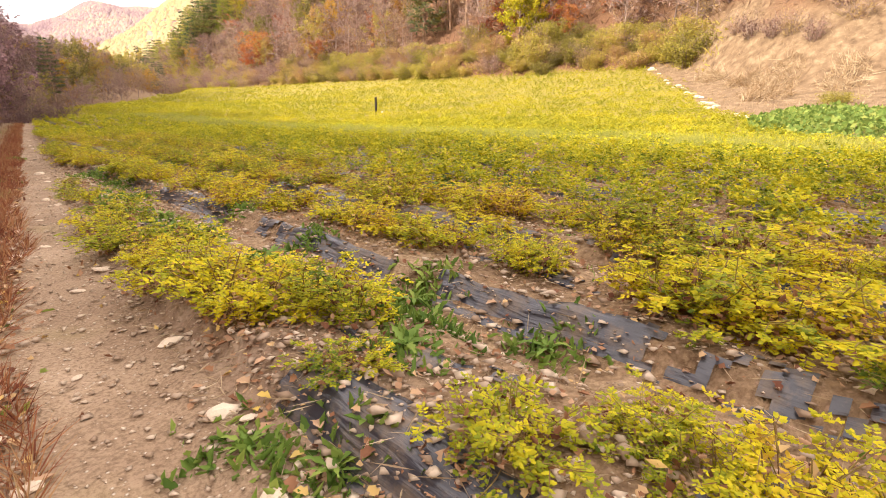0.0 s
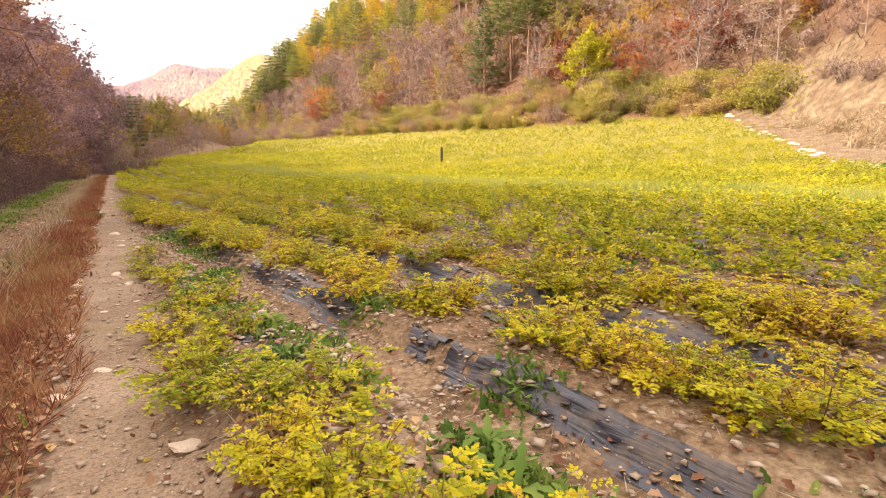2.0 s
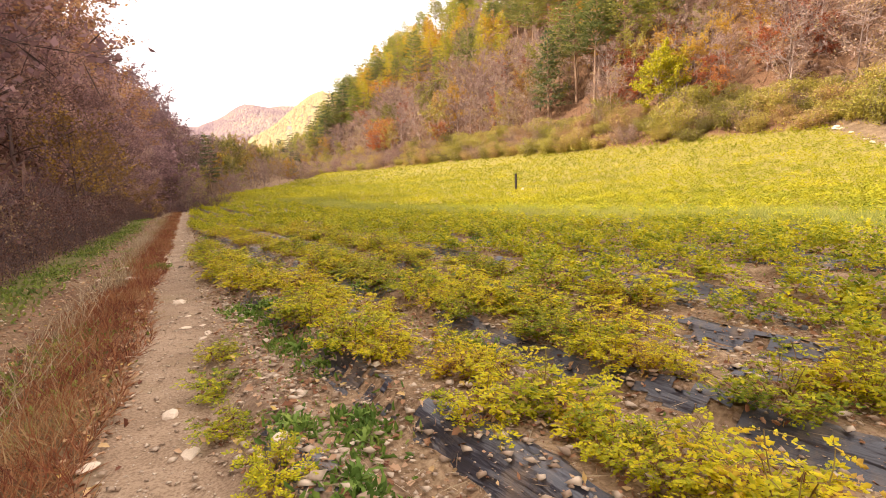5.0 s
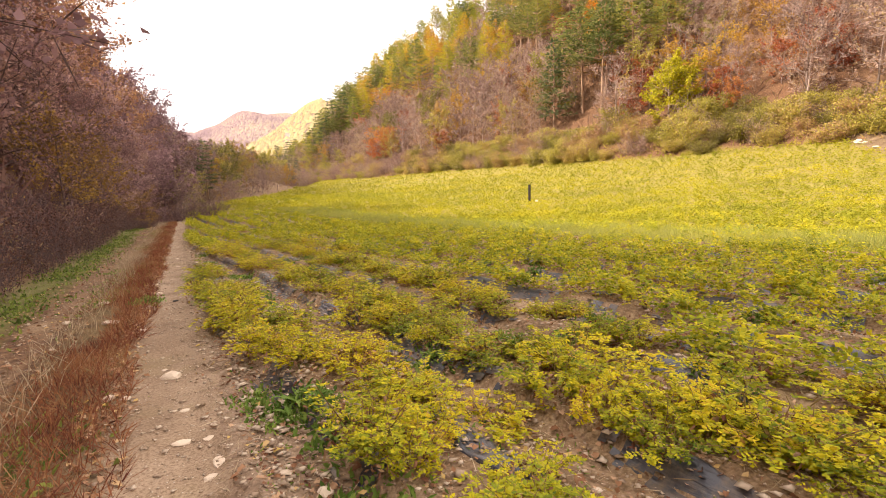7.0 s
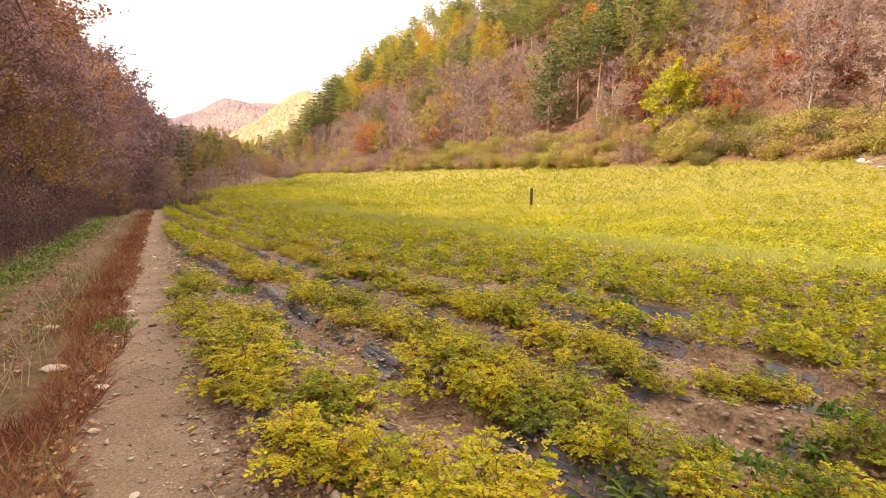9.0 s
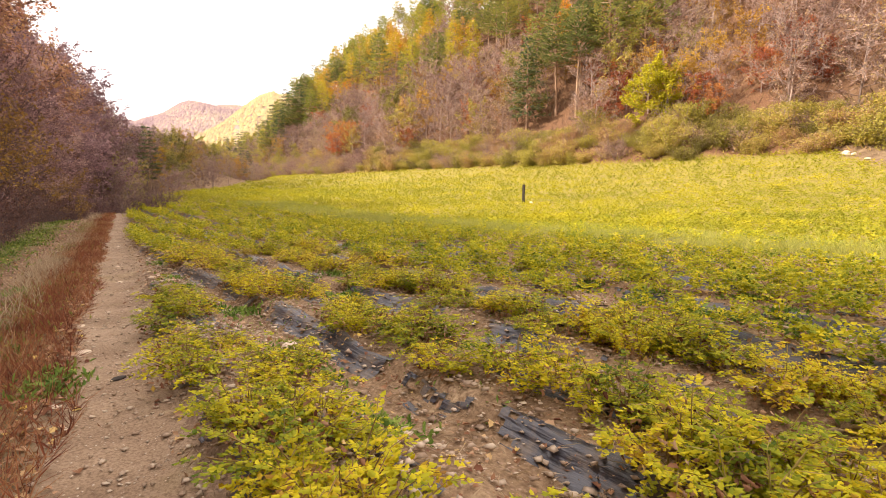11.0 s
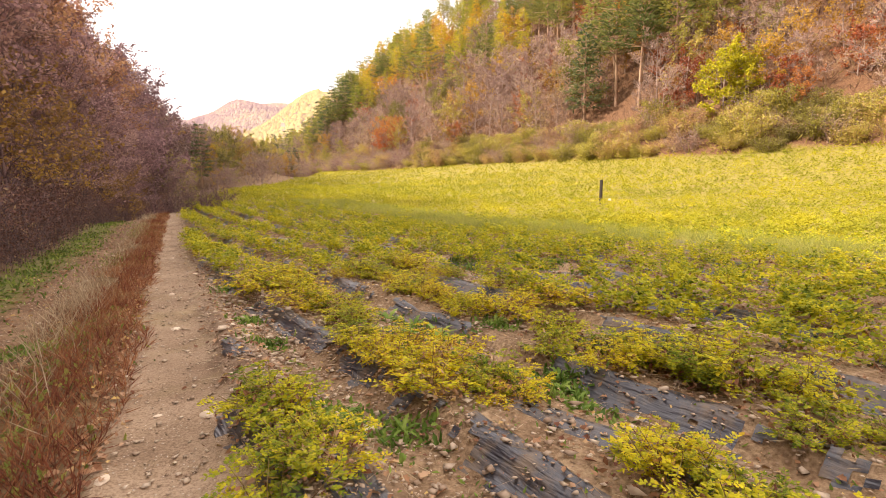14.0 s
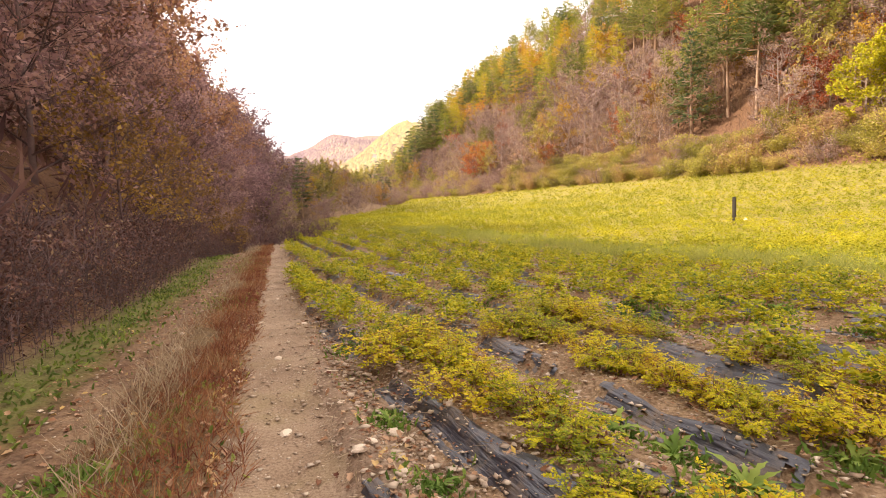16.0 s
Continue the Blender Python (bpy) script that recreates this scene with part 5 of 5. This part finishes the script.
stuff("pale_grass", blades(n, gx, gy, rng.uniform(0.15, 0.42, n), rng.uniform(0.004, 0.008, n), 1.3), M_PALEGRASS, "pale dry grass tufts in the middle of the track", "grass")
n = 10000
gy = rng.uniform(-1, 50, n)
gx = way(gy) - 2.2 + rng.normal(size=n) * 0.34
k = wob(gx, gy, 1.4, 5) + 0.6 * rng.normal(size=n) > -0.2
gx, gy = gx[k], gy[k]
n = len(gx)
d = units(rng, n, 0.8)
stuff("verge_weeds", lobed(rooted(gx, gy), d, across(rng, d), rng.uniform(0.03, 0.10, n), rng.uniform(0.02, 0.05, n), 0.2), M_VERGE, "green grass and weeds on the verge below the thicket", "weeds")


def dead_weed(seed):
    r = np.random.default_rng(seed)
    line = bent_line(r, (0, 0, -0.05), (0, 0, 1), 1.3, 5, 0.06, 0)
    A, B = list(line[:-1]), list(line[1:])
    tips = []
    for j in range(11):
        i = r.integers(1, 5)
        d = units(r, 1, 0.9)[0]
        e = line[i] + d * r.uniform(0.15, 0.4)
        A.append(line[i]), B.append(e)
        tips.append(e)
    tips = np.array(tips + [line[-1]] * 3)
    k = 34
    at = tips[r.integers(0, len(tips), k)] + r.normal(size=(k, 3)) * 0.06
    d = units(r, k)
    return rods(A, B, 0.006, 0.004, 3), kites(at, d, across(r, d), r.uniform(0.04, 0.10, k), 0.035, 0.2)


n = 1900
gy = rng.uniform(2, 62, n)
gx = way(gy) - 2.42 - np.abs(rng.normal(size=n)) * 0.95
size = rng.uniform(0.55, 1.15, n) * smooth(2.1, 3.2, way(gy) - gx + 0.3)
size = np.clip(size, 0.3, 1.2)
pieces, heads = [], []
for s in range(4):
    w, h = dead_weed(600 + s)
    at, turn, sc = rooted(gx[s::4], gy[s::4]), rng.uniform(0, 6.28, len(gx[s::4])), size[s::4]
    pieces.append(strewn(w, at, turn, sc))
    heads.append(strewn(h, at, turn, sc))
stuff("dead_weed_stalks", joined(*pieces), M_DARKBARK, "tall dead brown weed stalks beside the path", "weeds")
stuff("dead_weed_heads", joined(*heads), M_DEADWEED, "withered leaves and seed heads of tall weeds", "weeds")


# ---- stones and fallen leaves ----
def stone_shape(seed, flat):
    r = np.random.default_rng(seed)
    bm = bmesh.new()
    bmesh.ops.create_icosphere(bm, subdivisions=2, radius=1.0)
    for v in bm.verts:
        k = 1 + 0.28 * noise.noise(v.co * 1.3 + Vector((seed, 0, 0))) + 0.12 * noise.noise(v.co * 3.1 + Vector((0, seed, 0)))
        v.co = Vector((v.co.x * k * 1.25, v.co.y * k * 0.85, max(v.co.z * k * flat, -0.3 * flat)))
    me = bpy.data.meshes.new("stone")
    bm.to_mesh(me)
    bm.free()
    me.materials.append(M_STONE)
    return me


stone_meshes = [stone_shape(3 + s, 0.30 + 0.10 * (s % 4)) for s in range(6)]
stone_list = list(STONES)
while len(stone_list) < 150:
    y = rng.uniform(0.8, 30)
    p = rng.choice((rng.uniform(0.28, 0.85), rng.uniform(-0.34, 0.3), rng.uniform(0.9, 5.0), rng.uniform(-1.85, -1.1), -0.34 + rng.normal() * 0.05), p=(0.4, 0.12, 0.26, 0.12, 0.10))
    stone_list.append((float(way(y)) + p, y, rng.uniform(0.018, 0.05)))
for k, (x, y, s) in enumerate(stone_list):
    ob = tagged(new("stone", stone_meshes[k % 6]), "pale angular field stone lying on the ground", "stone", "loose stones")
    ob.matrix_basis = pose(x, y, float(ground(x, y)) + 0.012, rng.normal() * 6, rng.normal() * 6, rng.uniform(0, 360)) @ Matrix.Diagonal((s, s, s, 1))

# black stone added for the dark spot of a small hole in the track
ob = tagged(new("stone", stone_meshes[1].copy()), "small black stone standing in for a hole in the wheel track", "stone", "loose stones")
ob.data.materials.clear()
ob.data.materials.append(M_POST)
ob.matrix_basis = pose(1.854, 16.28, float(ground(1.854, 16.28)) + 0.012, 0, 0, 20) @ Matrix.Diagonal((0.045, 0.04, 0.04, 1))
octa_v = np.array([(1, 0, 0), (-0.9, 0.2, 0), (0.1, 0.8, 0.1), (0, -0.75, 0), (0.1, 0.1, 0.6), (0, 0, -0.5)], float)
octa_f = np.array([(0, 2, 4), (2, 1, 4), (1, 3, 4), (3, 0, 4), (2, 0, 5), (1, 2, 5), (3, 1, 5), (0, 3, 5)])
n = 30000
gy = 42 * rng.random(n) ** 1.3
where = rng.random(n)
gp = np.where(where < 0.40, rng.normal(size=n) * 0.24 + 0.66, np.where(where < 0.62, rng.uniform(-0.36, 0.4, n), np.where(where < 0.74, rng.uniform(-1.9, -1.05, n), rng.uniform(0.8, 7.5, n))))
gx = way(gy) + gp
at = rooted(gx, gy)
at[:, 2] += np.where((np.abs(gp) < 0.36) | (np.abs(gp + 1.5) < 0.3), 0.012, 0.0) + np.where(gp > 0.9, 0.012, 0)
size = 0.006 + 0.024 * rng.random(n) ** 3 + np.where(where < 0.42, 0.003, 0)
n2 = 16000
hy = rng.uniform(0, 25, n2)
hx = way(hy) + 0.7 + 3.8 * rng.random(n2) ** 1.2
extra = rooted(hx, hy)
extra[:, 2] += 0.010
at = np.concatenate([at, extra])
size = np.concatenate([size, 0.005 + 0.017 * rng.random(len(hx)) ** 2.5])
n = len(at)
# bigger stones turned up between the beds
n3 = 14000
hy = rng.uniform(0, 25, n3)
hx = way(hy) + 0.5 + 5.0 * rng.random(n3) ** 1.3
extra = rooted(hx, hy)
extra[:, 2] += 0.012
at = np.concatenate([at, extra])
size = np.concatenate([size, 0.012 + 0.036 * rng.random(len(hx)) ** 2.2])
n = len(at)
chips = []
for s in range(5):
    shape = octa_v * np.random.default_rng(s).uniform(0.55, 1.35, octa_v.shape) + np.random.default_rng(s + 9).normal(size=octa_v.shape) * 0.12
    chips.append(strewn((shape, octa_f), at[s::5] + np.stack([0 * size[s::5], 0 * size[s::5], 0.004 + 0.25 * size[s::5]], -1), rng.uniform(0, 6.28, len(at[s::5])), size[s::5], size[s::5] * rng.uniform(0.25, 0.7, len(at[s::5]))))
stuff("gravel", joined(*chips), M_STONE, "loose pale gravel and chips", "gravel")

n = 15000
gy = 40 * rng.random(n) ** 1.2
where = rng.random(n)
gp = np.where(where < 0.24, rng.normal(size=n) * 0.08 - 0.40, np.where(where < 0.40, rng.normal(size=n) * 0.2 + 0.65, np.where(where < 0.55, rng.uniform(-2.1, -0.9, n), rng.uniform(0.8, 6.5, n))))
gx = way(gy) + gp
at = rooted(gx, gy)
at[:, 2] += 0.022
d = units(rng, n)
d[:, 2] *= 0.25
d /= np.linalg.norm(d, axis=1, keepdims=True)
side = np.cross(d, [0, 0, 1.0]) + rng.normal(size=(n, 3)) * 0.25
side /= np.linalg.norm(side, axis=1, keepdims=True)
size = rng.uniform(0.025, 0.065, n)
stuff("fallen_leaves", lobed(at, d, side, size, size * 0.8, 0.22), M_FALLEN, "curled brown fallen leaves along the track", "leaves")

n = 26000
hy = rng.uniform(0, 28, n)
hx = way(hy) + 0.3 + 7.0 * rng.random(n) ** 1.4
at = rooted(hx, hy)
at[:, 2] += 0.016
d = units(rng, n)
d[:, 2] *= 0.15
d /= np.linalg.norm(d, axis=1, keepdims=True)
stuff("straw_litter", kites(at, d, across(rng, d), rng.uniform(0.04, 0.16, n), rng.uniform(0.003, 0.007, n), 0.1), M_PALEGRASS, "bits of dry straw and stalk on the soil", "litter")

n = 34000
hy = rng.uniform(0, 28, n)
hx = way(hy) + 0.45 + 7.0 * rng.random(n) ** 1.4
at = rooted(hx, hy)
at[:, 2] += 0.014 + 0.01 * rng.random(n)
d, side = lying(rng, n, 2.2)
size = 0.012 + 0.034 * rng.random(n) ** 2
stuff("leaf_litter", kites(at, d, side, size, size * rng.uniform(0.4, 0.9, n), 0.2), M_FALLEN, "crumbled brown and orange leaf litter between the beds", "leaves")

# ---- post in the field ----
post = tagged(new("wooden_post"), "short dark weathered post standing in the crop", "post")
pz = float(ground(28.0, 36.4))
bm = bmesh.new()
bmesh.ops.create_cube(bm, size=1.0)
for v in bm.verts:
    v.co = Vector((v.co.x * 0.15, v.co.y * 0.15, v.co.z * 1.60))
bmesh.ops.bevel(bm, geom=bm.edges[:], offset=0.02, segments=2, affect="EDGES")
for v in bm.verts:
    v.co += Vector((0.012 * noise.noise(v.co * 4), 0.012 * noise.noise(v.co * 5 + Vector((3, 0, 0))), 0.02 * v.co.x if v.co.z > 0.7 else 0))
me = bpy.data.meshes.new("shaft")
bm.to_mesh(me)
bm.free()
me.materials.append(M_POST)
post.matrix_basis = pose(28.0, 36.4, pz, 0, 1.5, 12)
shaft = part("shaft", me, post)
shaft.location = (0, 0, 0.60)
ob = tagged(new("stone", stone_meshes[2]), "pale stone at the foot of the dark post", "stone", "loose stones")
ob.matrix_basis = pose(28.35, 36.0, float(ground(28.35, 36.0)) + 0.25, 0, 0, 40) @ Matrix.Diagonal((0.14, 0.13, 0.25, 1))

# ---- dry slope beside the field ----
n = 30000
gx, gy = rng.uniform(15, 66, n), rng.uniform(-30, 30, n)
edge = np.interp(gx, (0, 17, 27.5, 31, 44, 58, 70), (-30, 3.2, 7.4, 10.0, 17.0, 27.0, 34.0))
k = gy < edge - 0.2
gx, gy = gx[k], gy[k]
stuff("dry_grass", blades(len(gx), gx, gy, rng.uniform(0.15, 0.55, len(gx)), rng.uniform(0.012, 0.035, len(gx)), 0.8), M_PALEGRASS, "bleached dry grass on the bank beside the field", "grass")
for k in range(44):
    t = rng.random()
    x = 26.5 + 31 * t
    y = float(np.interp(x, (17, 27.5, 31, 44, 58), (3.2, 7.4, 10.0, 17.0, 27.0))) - rng.uniform(0, 0.9)
    s = rng.uniform(0.10, 0.30)
    ob = tagged(new("stone", stone_meshes[k % 6]), "pale boulder in the row along the field's edge", "stone", "stones along the field edge")
    ob.matrix_basis = pose(x, y, float(ground(x, y)) + 0.03, 0, 0, rng.uniform(0, 360)) @ Matrix.Diagonal((s, s, s * 1.2, 1))
patch_n = 5200
a, r = rng.uniform(0, 6.28, patch_n), np.sqrt(rng.random(patch_n))
gx, gy = 24.2 + 6.8 * r * np.cos(a), 3.6 + 2.9 * r * np.sin(a) + 0.20 * (r * np.cos(a)) * 6.8
at = rooted(gx, gy)
at[:, 2] += rng.uniform(0.1, 0.75, patch_n) * (1 - 0.6 * r ** 3)
d = units(rng, patch_n, 0.1)
stuff("bean_patch", kites(at, d, across(rng, d), rng.uniform(0.10, 0.22, patch_n), rng.uniform(0.10, 0.18, patch_n), 0.15), M_VINE, "bright green patch of broad-leaved vines", "vegetable patch")


def straw_heap(x, y, size, seed):
    """A heap of cut dry stalks."""
    r = np.random.default_rng(seed)
    k = 420
    a, q = r.uniform(0, 6.28, k), np.sqrt(r.random(k))
    px, py = x + size * 1.5 * q * np.cos(a), y + size * q * np.sin(a)
    at = np.stack([px, py, ground(px, py) + size * 0.55 * (1 - q ** 2) * r.uniform(0.5, 1, k)], -1)
    d = units(r, k, 0.2)
    V, F = kites(at - d * 0.4, d, across(r, d), r.uniform(0.7, 1.6, k), 0.05)
    tagged(new("hay_mound", mesh_of("hay_mound", V, F, [M_PALEGRASS])), "heap of cut dry stalks on the bank", "straw heap", "straw heaps")


straw_heap(40.0, 10.0, 1.5, 1)
straw_heap(47.0, 13.5, 1.3, 4)
straw_heap(44.0, 6.5, 1.4, 5)
straw_heap(45.5, 11.0, 1.8, 2)
straw_heap(50.0, 17.0, 1.2, 3)
